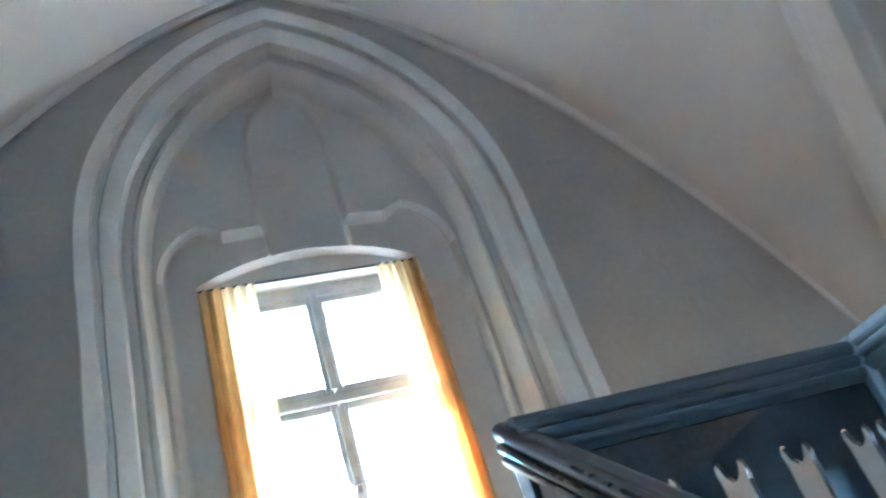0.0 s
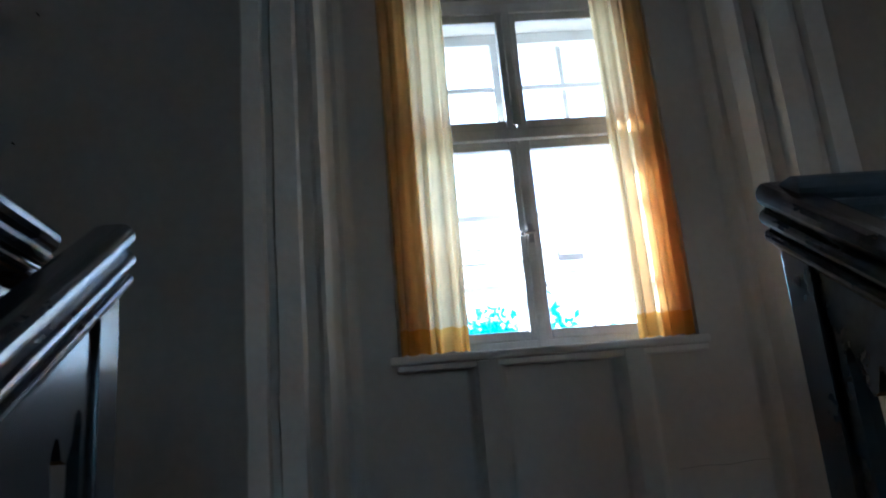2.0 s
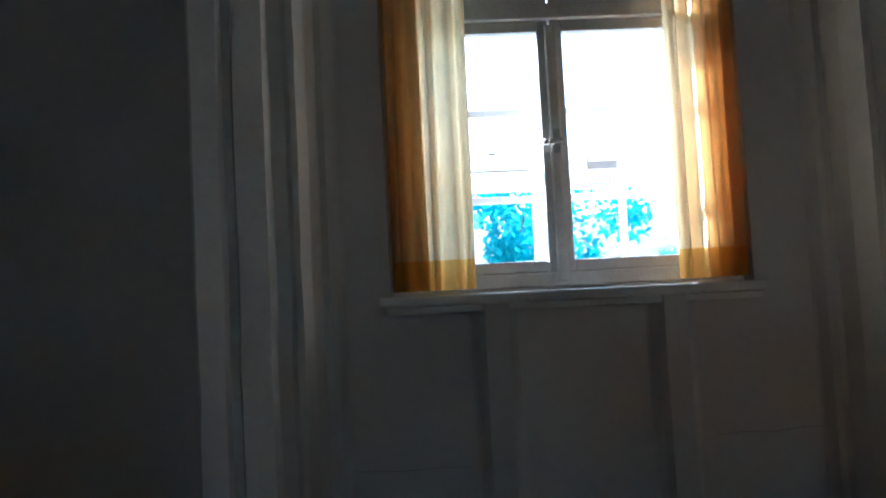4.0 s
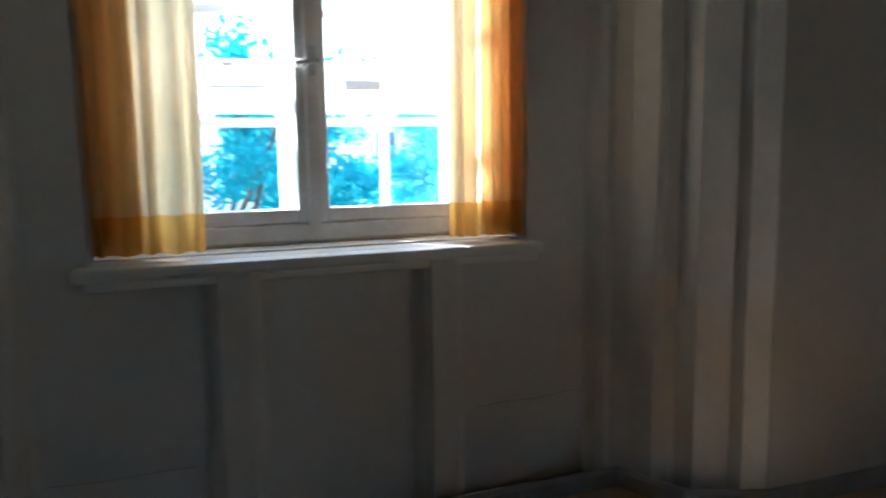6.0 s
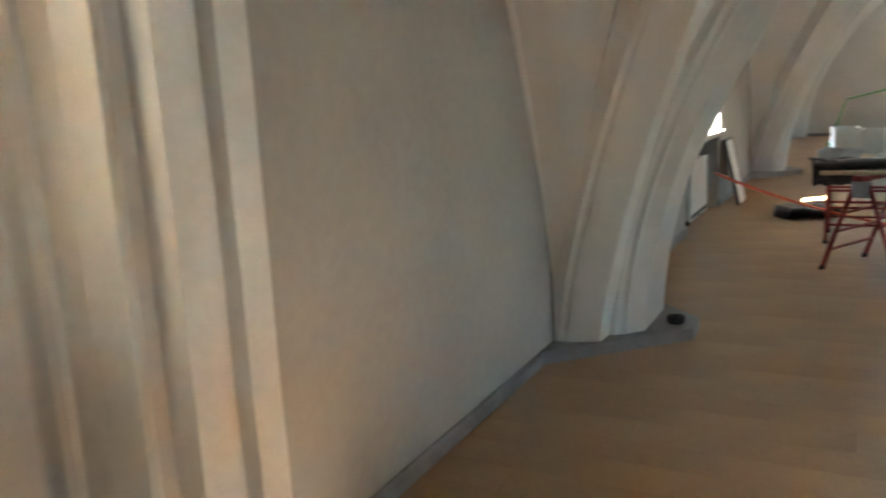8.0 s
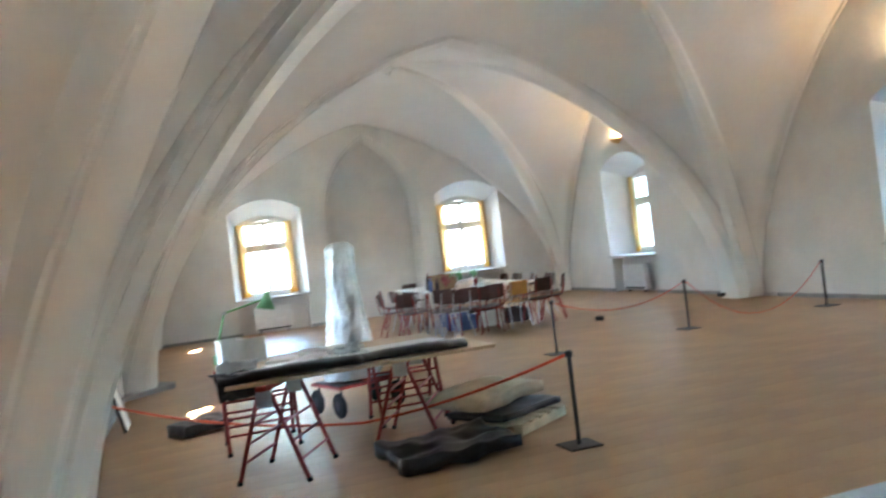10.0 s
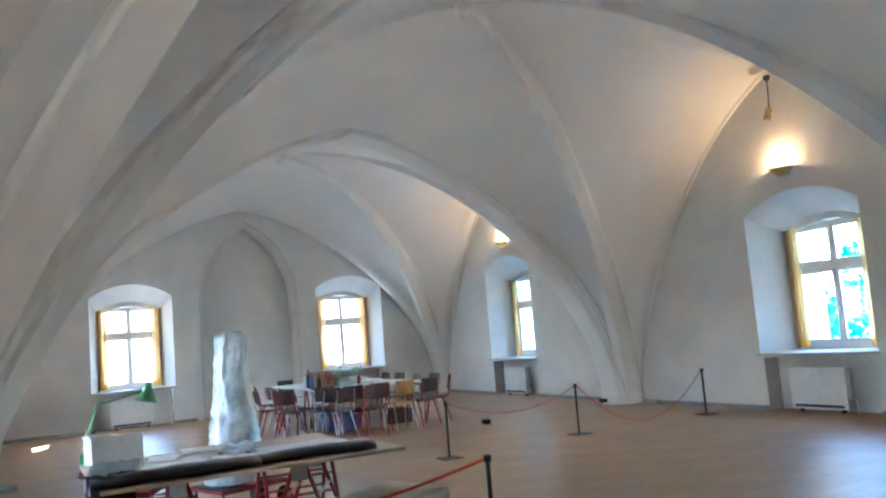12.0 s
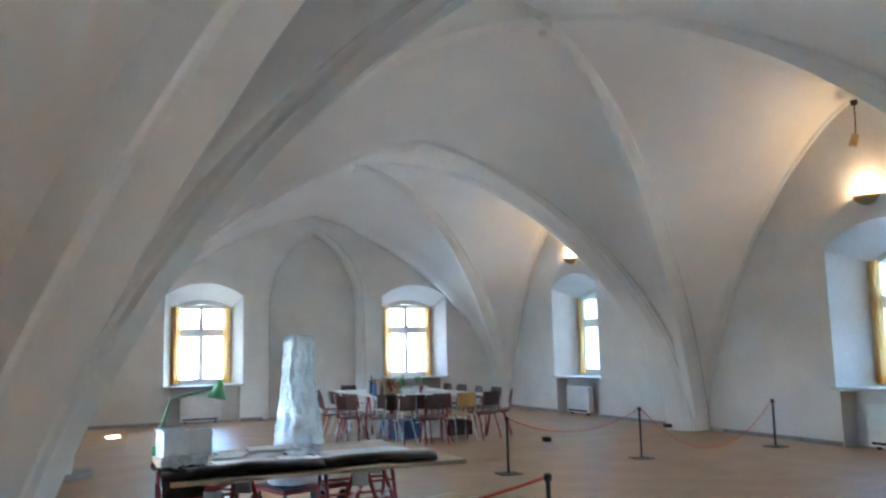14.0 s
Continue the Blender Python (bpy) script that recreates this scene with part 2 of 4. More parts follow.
def vault():
    bm = bmesh.new()
    nx, ny = 300, 140
    xs = [WEST + (LX + 0.02 - WEST) * i / nx for i in range(nx + 1)]
    ys = [-W - 0.01 + (W + 0.02) * j / ny for j in range(ny + 1)]
    grid = [[bm.verts.new((x, y, vault_height(x, y))) for y in ys] for x in xs]
    for i in range(nx):
        for j in range(ny):
            bm.faces.new((grid[i][j], grid[i + 1][j], grid[i + 1][j + 1], grid[i][j + 1]))
    return tagged(finish("ceiling", bm, VAULT, smooth=True), "whitewashed plaster rib vault over the hall", "ceiling", kind="structure")


vault()
# Unseen slab over the vault, added to keep daylight out.
roof = tagged(finish("ceiling_roof", box(WEST - 1.2, LX + 1.2, -W - 1.2, 1.2, TOP, TOP + 0.3), PLASTER), "plain slab closing the hall above the vault", "ceiling", kind="structure")


def window_cutters(half_in=0.98, half_out=0.72, depth=0.62, thick=1.3):
    """Splayed, flat-arched opening and the recess beneath its sill, in the wall's own frame: the room at y < 0."""
    a = segment_outline(half_in, 0.82, 2.97, 3.27)
    b = segment_outline(half_out, 0.86, 2.70, 2.90)
    c = segment_outline(half_out - 0.03, 0.90, 2.62, 2.80)
    k1 = loft([[(x, -0.02, z) for x, z in a], [(x, depth, z) for x, z in b]])
    k2 = loft([[(x, depth - 0.002, z) for x, z in c], [(x, thick + 0.1, z) for x, z in c]])
    k3 = box(-half_in + 0.07, half_in - 0.07, -0.02, 0.30, -0.02, 0.80)
    return [k1, k2, k3]


def moved(bm, m):
    bmesh.ops.transform(bm, matrix=m, verts=bm.verts[:])
    return bm


# wall frames: x along the wall, y out of the room


def at_north(x):
    return pose(x, 0, 0)


def at_south(x):
    return pose(x, -W, 0, 0, 0, 180)


def at_east(y):
    return pose(LX, y, 0, 0, 0, -90)


# niche round the first window: steps from the wall's face to the back
NICHE = [(0.0, -0.02, 0.0), (0.0, 0.0, 0.0), (0.006, 0.004, 0.006), (0.082, 0.045, 0.09), (0.088, 0.105, 0.10), (0.118, 0.110, 0.132), (0.128, 0.085, 0.142), (0.222, 0.130, 0.24),
         (0.230, 0.225, 0.25), (0.280, 0.235, 0.30), (0.300, 0.22, 0.325), (0.322, 0.228, 0.348), (0.345, 0.35, 0.375), (0.375, 0.425, 0.41)]
XW = -0.03  # middle of the window in the niche


def niche_cutter():
    return loft([[(x, d, z) for x, z in arch_outline(1.385 - o, 3.05 - o * 0.2, 4.99 - oz, -0.06, 18, 26, 0.006, round(o * 11))] for o, d, oz in NICHE])


def lancet(x0, x1, spring, apex, d0, d1):
    c, h = (x0 + x1) / 2, (x1 - x0) / 2
    soft = [(0.0, d0), (0.010, d0 + 0.02), (0.028, d0 + 0.035), (0.040, d1 - 0.02), (0.048, d1 - 0.006), (0.06, d1)]
    return loft([[(c + x, d, z) for x, z in arch_outline(h - o, spring, apex - o, -0.06, 8)] for o, d in soft])


def corbel(s):
    """The gap between two lancets under a short sloping ledge."""
    out = [(0.60, 3.26), (0.545, 3.335), (0.28, 3.345), (0.28, 2.9), (0.60, 2.9)]
    return loft([[(s * x, y, z - (drop if z > 3 else 0.0)) for x, z in out] for y, drop in ((0.36, -0.035), (0.41, 0.0), (0.497, 0.060))])


wall_n = finish("wall_north", box(WEST - 1.2, LX + 1.2, 0, 1.3, -0.3, TOP), PLASTER_SHADED)
carve(wall_n, [niche_cutter(), lancet(-0.99, -0.39, 3.0, 3.40, 0.41, 0.50), lancet(0.385, 0.99, 3.0, 3.40, 0.41, 0.50),
               lancet(-0.31, 0.31, 4.05, 4.62, 0.41, 0.50), corbel(-1), corbel(1),
               loft([[(XW + x, 0.36, z) for x, z in segment_outline(0.735, 0.93, 2.99, 3.17)], [(XW + x, 0.585, z) for x, z in segment_outline(0.725, 0.93, 2.96, 3.13)]]),
               box(XW - 0.715, XW + 0.715, 0.56, 0.70, 0.94, 2.975), box(XW - 0.70, XW + 0.70, 0.69, 1.5, 0.95, 2.94)]
      + [moved(k, at_north(x)) for x in (8.15, 16.3) for k in window_cutters()])
wall_n.data.materials.append(LIMEWASH_LIT)
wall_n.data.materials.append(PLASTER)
# Light put into colour: niche faces paler, bands and ledge undersides whitest.
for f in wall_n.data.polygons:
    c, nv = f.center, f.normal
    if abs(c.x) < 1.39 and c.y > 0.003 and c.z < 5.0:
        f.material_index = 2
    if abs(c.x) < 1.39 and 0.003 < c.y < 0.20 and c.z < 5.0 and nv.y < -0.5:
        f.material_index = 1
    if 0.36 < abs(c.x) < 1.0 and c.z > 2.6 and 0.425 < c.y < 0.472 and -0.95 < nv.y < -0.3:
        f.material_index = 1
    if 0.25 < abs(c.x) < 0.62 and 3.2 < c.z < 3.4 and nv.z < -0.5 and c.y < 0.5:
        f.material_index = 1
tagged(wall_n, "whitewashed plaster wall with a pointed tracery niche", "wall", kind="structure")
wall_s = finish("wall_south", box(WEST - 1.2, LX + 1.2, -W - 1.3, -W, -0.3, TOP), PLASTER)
# The opening at 0.2 is unseen, added to light the first bay.
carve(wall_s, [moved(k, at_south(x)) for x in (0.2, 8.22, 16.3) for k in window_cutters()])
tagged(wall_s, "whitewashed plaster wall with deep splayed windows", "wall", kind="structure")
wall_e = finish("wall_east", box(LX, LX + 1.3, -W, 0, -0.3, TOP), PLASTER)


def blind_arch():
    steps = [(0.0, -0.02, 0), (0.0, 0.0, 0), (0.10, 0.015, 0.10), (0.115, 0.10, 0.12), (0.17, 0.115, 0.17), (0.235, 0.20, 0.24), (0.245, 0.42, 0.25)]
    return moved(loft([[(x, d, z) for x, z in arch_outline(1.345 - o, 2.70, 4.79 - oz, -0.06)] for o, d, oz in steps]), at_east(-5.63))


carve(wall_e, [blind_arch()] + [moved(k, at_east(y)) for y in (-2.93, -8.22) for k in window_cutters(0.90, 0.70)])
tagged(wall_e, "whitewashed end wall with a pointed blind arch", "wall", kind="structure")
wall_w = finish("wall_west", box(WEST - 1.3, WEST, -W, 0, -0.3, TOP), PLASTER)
tagged(wall_w, "plain whitewashed wall closing the hall", "wall", kind="structure")


# ribs
def arch_path_y(x, side, n=40):
    """The soffit of a transverse arch, from the floor to its pointed crown."""
    half = (-YC if side > 0 else W + YC) - 0.42
    out = []
    for i in range(n + 1):
        u = math.cos(i / n * math.pi / 2) ** 0.6 if i < n else 0.0
        out.append((x, YC + side * u * half, 4.91 * max(1 - u ** 1.35, 0.0) ** 0.53))
    return out


def transverse(x, name):
    """A broad flat arch with moulded edges."""
    prof = [(-0.36, -0.60), (-0.36, -0.13), (-0.335, -0.105), (-0.33, -0.075), (-0.305, -0.07), (-0.27, -0.035), (-0.235, 0.0), (0.235, 0.0), (0.27, -0.035), (0.305, -0.07), (0.33, -0.075), (0.335, -0.105), (0.36, -0.13), (0.36, -0.60)]
    bm = bmesh.new()
    for sd in (1, -1):
        path = arch_path_y(x, sd)
        path.append((x, YC - sd * 0.04, path[-1][2] + 0.012))
        sweep(path, (1, 0, 0), prof, bm, into=(x, YC, 0))
    return finish(name, bm, VAULT)


for i, x in enumerate(PIERS[1:3]):
    tagged(transverse(x, "transverse_arch_%d" % (i + 1)), "moulded whitewashed transverse arch running down to the floor", "vault arch", kind="structure")


def diagonal(bay, su, sv, name):
    a, b = PIERS[bay], PIERS[bay + 1]
    cx, hx = (a + b) / 2, (b - a) / 2 - SIDE[bay]
    hy = (-YC if sv > 0 else W + YC) - FRONT
    path = []
    for i in range(45):
        w = math.cos(i / 44 * math.pi / 2) ** 0.8 if i < 44 else 0.0
        path.append((cx + su * w * hx, YC + sv * w * hy, rib_arch(w, bay)))
    side = Vector((su * hx, sv * hy, 0)).normalized().cross(Vector((0, 0, 1)))
    half = [(0.185, -0.42), (0.185, -0.128), (0.168, -0.122), (0.160, -0.117), (0.150, -0.096), (0.110, -0.066), (0.016, -0.006), (0.006, 0.0)]
    prof = [(-p, q) for p, q in half] + half[::-1]

    def slim(t):
        k = 1.0 - 0.45 * min(max((t - 0.35) / 0.6, 0.0), 1.0)
        return [(p * k, q) for p, q in prof]
    return finish(name, sweep(path, side, slim, into=(cx, YC, 0)), VAULT)


k = 0
for bay in range(3):
    for su in (-1, 1):
        for sv in (-1, 1):
            k += 1
            tagged(diagonal(bay, su, sv, "diagonal_rib_%d" % k), "whitewashed moulded diagonal vault rib", "vault rib", kind="structure")


def wall_rib(bay, y, sgn, name):
    a, b = PIERS[bay], PIERS[bay + 1]
    cx, hx = (a + b) / 2, (b - a) / 2 - SIDE[bay]
    ws = [math.sin((i / 26 - 1) * math.pi / 2) for i in range(53)]
    path = [(cx + hx * w, y, wall_arch(abs(w))) for w in ws]
    def prof(t):
        k = min(max((0.5 - abs(t - 0.5)) * 4.0 - 0.15, 0.12), 1.0)
        return [(-0.01, -0.1), (-0.01, 0.045 * k), (0.03 * k, 0.045 * k), (0.045 * k, 0.015 * k), (0.06 * k, -0.1)]
    bm = sweep(path, (0, sgn, 0), prof, into=(cx, y, 0))
    return tagged(finish(name, bm, VAULT), "whitewashed moulded rib along the wall arch", "vault rib", kind="structure")


for i in range(3):
    wall_rib(i, 0.0, -1, "wall_rib_north_%d" % i)
    wall_rib(i, -W, 1, "wall_rib_south_%d" % i)

# floor with the stairwell
WELL = (-1.44, 1.34, -5.6, -1.74)
floor = finish("floor", box(WEST - 0.5, LX + 0.5, -W - 0.5, 0.5, -0.28, -0.004), FLOOR)
carve(floor, [box(WELL[0], WELL[1], WELL[2], WELL[3] - 0.02, -0.5, 0.2)])
tagged(floor, "worn brown wooden plank floor with a stairwell opening", "floor", kind="structure")


# plinths under the piers
def plinth(x, sgn, y, name):
    out = [(-0.78, 0.0), (-0.10, -0.66), (0.10, -0.66), (0.78, 0.0)]
    bm = loft([[(x + px, y + sgn * -py * -1, z) for px, py in [(a, -b * sgn * -1) for a, b in out]] for z in (0.0, 0.07)])
    return tagged(finish(name, bm, SKIRT), "low grey stone plinth under a vault pier", "plinth", kind="structure")


for i, x in enumerate(PIERS[1:3]):
    plinth(x, 1, 0.0, "plinth_north_%d" % i)
    plinth(x, -1, -W, "plinth_south_%d" % i)


# ---- windows ----
def window(name, m, half, z0, z1, yf, transom=0.66, label="", paint=PAINT, slim=0.045):
    """Casement window: a frame, two lower and two upper sashes with panes, a handle."""
    top = empty(name, m)
    tagged(top, label, "window", kind="structure")
    bm = bmesh.new()
    t = 0.06
    zt = z0 + (z1 - z0) * transom
    box(-half, -half + t, yf, yf + 0.09, z0, z1, 0.006, bm)
    box(half - t, half, yf, yf + 0.09, z0, z1, 0.006, bm)
    box(-half + t, half - t, yf, yf + 0.09, z0, z0 + t, 0.006, bm)
    box(-half + t, half - t, yf, yf + 0.09, z1 - t, z1, 0.006, bm)
    box(-half + t, half - t, yf - 0.012, yf + 0.085, zt - slim, zt + slim, 0.01, bm)
    part("window_frame", bm, paint, top)
    for s in (-1, 1):
        for lo, hi in ((z0 + t, zt - slim), (zt + slim, z1 - t)):
            x0, x1 = sorted((s * 0.004, s * (half - t)))
            bm = bmesh.new()
            q = 0.052
            box(x0, x0 + q, yf + 0.012, yf + 0.062, lo, hi, 0.008, bm)
            box(x1 - q, x1, yf + 0.012, yf + 0.062, lo, hi, 0.008, bm)
            box(x0 + q, x1 - q, yf + 0.012, yf + 0.062, lo, lo + q, 0.008, bm)
            box(x0 + q, x1 - q, yf + 0.012, yf + 0.062, hi - q, hi, 0.008, bm)
            sash = part("sash", bm, paint, top)
            g = part("pane", box(x0 + q, x1 - q, yf + 0.034, yf + 0.038, lo + q, hi - q), GLASS, sash)
            g.visible_shadow = False
    bm = box(-0.022, 0.022, yf - 0.006, yf + 0.016, z0 + 0.02, zt - 0.06, 0.008)
    box(-0.022, 0.022, yf - 0.006, yf + 0.016, zt + 0.06, z1 - 0.02, 0.008, bm)
    part("cover_strip", bm, paint, top)
    zh = z0 + (zt - z0) * 0.52
    bm = box(-0.016, 0.016, yf - 0.02, yf - 0.004, zh - 0.05, zh + 0.05, 0.004)
    rod((0, yf - 0.02, zh), (0, yf - 0.05, zh), 0.008, bm)
    rod((-0.05, yf - 0.045, zh - 0.01), (0.02, yf - 0.045, zh), 0.009, bm)
    bmesh.ops.create_icosphere(bm, subdivisions=2, radius=0.016, matrix=Matrix.Translation((-0.05, yf - 0.05, zh - 0.01)))
    part("handle", bm, STEEL, top, "worn steel window handle")
    return top


def curtain(m, x0, x1, y, z0, z1, folds, seed, label, mat=None):
    """A hanging pleated curtain with a hem."""
    rnd = random.Random(seed)
    ph = [rnd.uniform(0, 6.28) for _ in range(4)]

    def sheet(za, zb, rows, mat, thick):
        bm = bmesh.new()
        nx = folds * 8
        grid = []
        for j in range(rows + 1):
            z = za + (zb - za) * j / rows
            g = (z1 - z) / (z1 - z0)
            row = []
            for i in range(nx + 1):
                s = i / nx
                a = s * folds * 2 * math.pi
                amp = 0.016 + 0.016 * g
                yy = y + amp * math.sin(a + ph[0] + 0.5 * math.sin(2.2 * g + ph[1])) + 0.008 * math.sin(2.7 * a + ph[2] + g)
                xx = x0 + (x1 - x0) * s + 0.012 * g * math.sin(a * 0.5 + ph[3])
                row.append(bm.verts.new((xx, yy + thick, z)))
            grid.append(row)
        for j in range(rows):
            for i in range(nx):
                bm.faces.new((grid[j][i], grid[j][i + 1], grid[j + 1][i + 1], grid[j + 1][i]))
        return bm

    top = empty("curtain", m)
    tagged(top, label, "curtain", "curtains of the hall")
    part("drape", sheet(z0 + 0.12, z1, 10, mat or CURTAIN, 0.0), mat or CURTAIN, top, smooth=True)
    back = sheet(z0 + 0.02, z1, 8, LINING, 0.055)
    mid = (x0 + x1) / 2
    for v in back.verts:
        v.co.x = (x0 + (v.co.x - x0) * 0.5) if mid < 0 else (x1 - (x1 - v.co.x) * 0.5)
    part("gathered_fold", back, LINING, top, "darker orange gathered fold", smooth=True)
    part("hem", sheet(z0, z0 + 0.12, 2, HEM, 0.0), HEM, top, smooth=True)
    return top


window("window_1", at_north(XW), 0.70, 0.95, 2.94, 0.69, 0.595, "white painted casement window with ochre curtains in a niche", SASH, 0.034)
curtain(at_north(XW), -0.725, -0.37, 0.53, 0.955, 2.955, 5, 1, "ochre yellow curtain hanging in the niche window")
curtain(at_north(XW), 0.44, 0.725, 0.53, 0.955, 2.955, 5, 2, "ochre yellow curtain hanging in the niche window")
rodb = tube([(-0.725, 0.55, 2.965), (0.725, 0.55, 2.965)], 0.008)
rail_ob = finish("curtain_rail", rodb, METAL)
rail_ob.matrix_world = at_north(XW)
tagged(rail_ob, "thin dark curtain rail in the niche window", "curtain rail")


def outer_window(m, half, z0, z1, yf):
    """The outer casements of a double window, with glazing bars."""
    top = empty("outer_window", m)
    tagged(top, "white painted outer casement with glazing bars", "window")
    bm = box(-half, -half + 0.07, yf, yf + 0.06, z0, z1, 0.005)
    box(half - 0.07, half, yf, yf + 0.06, z0, z1, 0.005, bm)
    box(-half + 0.07, half - 0.07, yf, yf + 0.06, z0, z0 + 0.07, 0.005, bm)
    box(-half + 0.07, half - 0.07, yf, yf + 0.06, z1 - 0.07, z1, 0.005, bm)
    box(-0.055, 0.055, yf, yf + 0.06, z0 + 0.07, z1 - 0.07, 0.005, bm)
    part("frame", bm, PAINT, top)
    for s in (-1, 1):
        for f in (0.21, 0.417, 0.63, 0.82):
            z = z0 + (z1 - z0) * f
            x0, x1 = sorted((s * 0.055, s * (half - 0.07)))
            part("glazing_bar", box(x0, x1, yf + 0.015, yf + 0.045, z - 0.016, z + 0.016, 0.004), PAINT, top)
    part("glazing_bar", box(0.36, 0.392, yf + 0.047, yf + 0.075, z0 + 0.07, z1 - 0.07, 0.004), PAINT, top)
    return top


outer_window(at_north(XW), 0.70, 0.95, 2.94, 1.02)
STRIP = cloth("pale_strip_cloth", (0.80, 0.83, 0.84), 0.75)
STRIP_MARK = cloth("grey_mark_cloth", (0.55, 0.53, 0.54), 0.6)


def window_film(x0, x1, z0, z1, marks, label):
    """A pale strip with grey marks in front of the outer casement."""
    top = empty("window_film", at_north(XW))
    tagged(top, label, "window film", "films on the outer casement")
    part("strip_sheet", box(x0, x1, 1.010, 1.012, z0, z1), STRIP, top)
    for a, b, c, d in marks:
        part("grey_mark", box(a, b, 1.006, 1.009, c, d), STRIP_MARK, top)
    return top


window_film(-0.62, -0.058, 1.40, 1.60, [(-0.60, -0.07, 1.494, 1.504), (-0.26, -0.22, 1.575, 1.588)], "pale strip with a thin grey line on the outer casement")
window_film(0.058, 0.62, 1.40, 1.60, [(0.20, 0.345, 1.49, 1.528), (0.20, 0.212, 1.53, 1.56), (0.19, 0.345, 1.418, 1.426), (0.13, 0.18, 1.51, 1.517), (0.13, 0.18, 1.53, 1.536)]
            + [(0.20 + 0.02 * i, 0.208 + 0.02 * i, 1.428, 1.475) for i in range(7)], "pale strip with a row of grey bars on the outer casement")
bm = box(XW - 0.770, XW + 0.748, 0.405, 0.495, 0.895, 0.935, 0.012)
box(XW - 0.722, XW + 0.722, 0.496, 0.685, 0.90, 0.934, 0.0, bm)
box(XW - 0.74, XW + 0.74, 0.43, 0.495, 0.865, 0.894, 0.008, bm)
tagged(finish("window_sill_1", bm, PAINT), "white painted wooden sill board under the window", "window sill", kind="structure")


def radiator(m, w, h, label):
    top = empty("radiator", m)
    tagged(top, label, "radiator", "radiators under the windows")
    part("front_panel", box(-w / 2, w / 2, 0.03, 0.05, 0.05, 0.12 + h, 0.008), PAINT, top)
    # Black strip on the panel stands for the shade in its bottom gap.
    part("gap_shade", box(-w / 2 + 0.06, w / 2 - 0.06, 0.024, 0.029, 0.075, 0.112), RUBBER, top, "black strip for the shade in the bottom gap")
    part("body", box(-w / 2 + 0.01, w / 2 - 0.01, 0.055, 0.16, 0.06, 0.11 + h, 0.006), PAINT, top)
    part("bracket", box(-w / 2 + 0.1, -w / 2 + 0.14, 0.06, 0.12, 0.0, 0.058), METAL, top)
    part("bracket", box(w / 2 - 0.14, w / 2 - 0.1, 0.06, 0.12, 0.0, 0.058), METAL, top)
    part("pipe", tube([(w / 2 - 0.02, 0.1, 0.2), (w / 2 + 0.06, 0.1, 0.2), (w / 2 + 0.08, 0.12, 0.15), (w / 2 + 0.08, 0.12, 0.0)], 0.011), PAINT, top)
    return top


n = 1
# at_south(0.2) is an unseen window, added for light in the first bay.
for m, hi, ho in ((at_north(8.15), 0.98, 0.72), (at_north(16.3), 0.98, 0.72), (at_south(8.22), 0.98, 0.72), (at_south(16.3), 0.98, 0.72), (at_south(0.2), 0.98, 0.72), (at_east(-2.93), 0.9, 0.70), (at_east(-8.22), 0.9, 0.70)):
    n += 1
    window("window_%d" % n, m, ho - 0.02, 0.90, 2.78, 0.66, 0.64, "white painted casement window in a deep splayed reveal")
    for s in (-1, 1):
        x0, x1 = sorted((s * (ho - 0.01), s * (ho - 0.21)))
        curtain(m, x0, x1, 0.56, 0.90, 2.72, 3, n * 3 + s, "ochre yellow curtain hanging beside a hall window", HALLCLOTH)
    bm = loft([[(-hi - 0.03, -0.06, z), (hi + 0.03, -0.06, z), (hi + 0.03, 0.0, z), (hi - 0.02, 0.001, z), (ho - 0.002, 0.60, z), (-ho + 0.002, 0.60, z), (-hi + 0.02, 0.001, z), (-hi - 0.03, 0.0, z)] for z in (0.822, 0.862)])
    ob = finish("window_sill_%d" % n, bm, STONE)
    ob.matrix_world = m
    tagged(ob, "pale stone sill over a radiator recess", "window sill", kind="structure")
    radiator(m @ pose(-0.06, 0.0, 0), 0.92, 0.52, "white flat panel radiator in the recess below a window")

# ---- stairs and balustrade ----
STEP, RISE = 0.28, 0.175
bm = bmesh.new()
for i in range(14):
    y1 = WELL[3] - 0.02 - i * STEP
    box(-1.285, 0.02, y1 - STEP - 0.03, y1, -(i + 1) * RISE - 0.05, -(i + 1) * RISE, 0.004, bm)
    box(-1.285, 0.02, y1 - 0.02, y1, -(i + 1) * RISE, -i * RISE - (0.0 if i else 0.005), 0, bm)
tagged(finish("stairs", bm, FLOOR), "steep wooden stair rising into the hall", "stairs", kind="structure")
tagged(finish("wall_stairwell", box(WELL[0] - 0.3, WELL[1] + 0.3, WELL[2] - 0.3, WELL[3] + 0.3, -3.4, -3.1), PLASTER), "plain floor of the stairwell below", "floor", kind="structure")
for nm, bx in (("wall_stairwell_west", (WELL[0] - 0.2, WELL[0], WELL[2] - 0.2, WELL[3] + 0.2)), ("wall_stairwell_east", (WELL[1], WELL[1] + 0.2, WELL[2] - 0.2, WELL[3] + 0.2)),
               ("wall_stairwell_north", (WELL[0], WELL[1], WELL[3] + 0.0, WELL[3] + 0.2)), ("wall_stairwell_south", (WELL[0], WELL[1], WELL[2] - 0.2, WELL[2]))):
    tagged(finish(nm, box(*bx, -3.1, -0.285), PLASTER), "plain whitewashed wall of the stairwell", "wall", kind="structure")

def roll(cx, cz, r, a0, a1, n=6):
    return [(cx + r * math.cos(radians(a0 + (a1 - a0) * i / n)), cz + r * math.sin(radians(a0 + (a1 - a0) * i / n))) for i in range(n + 1)]


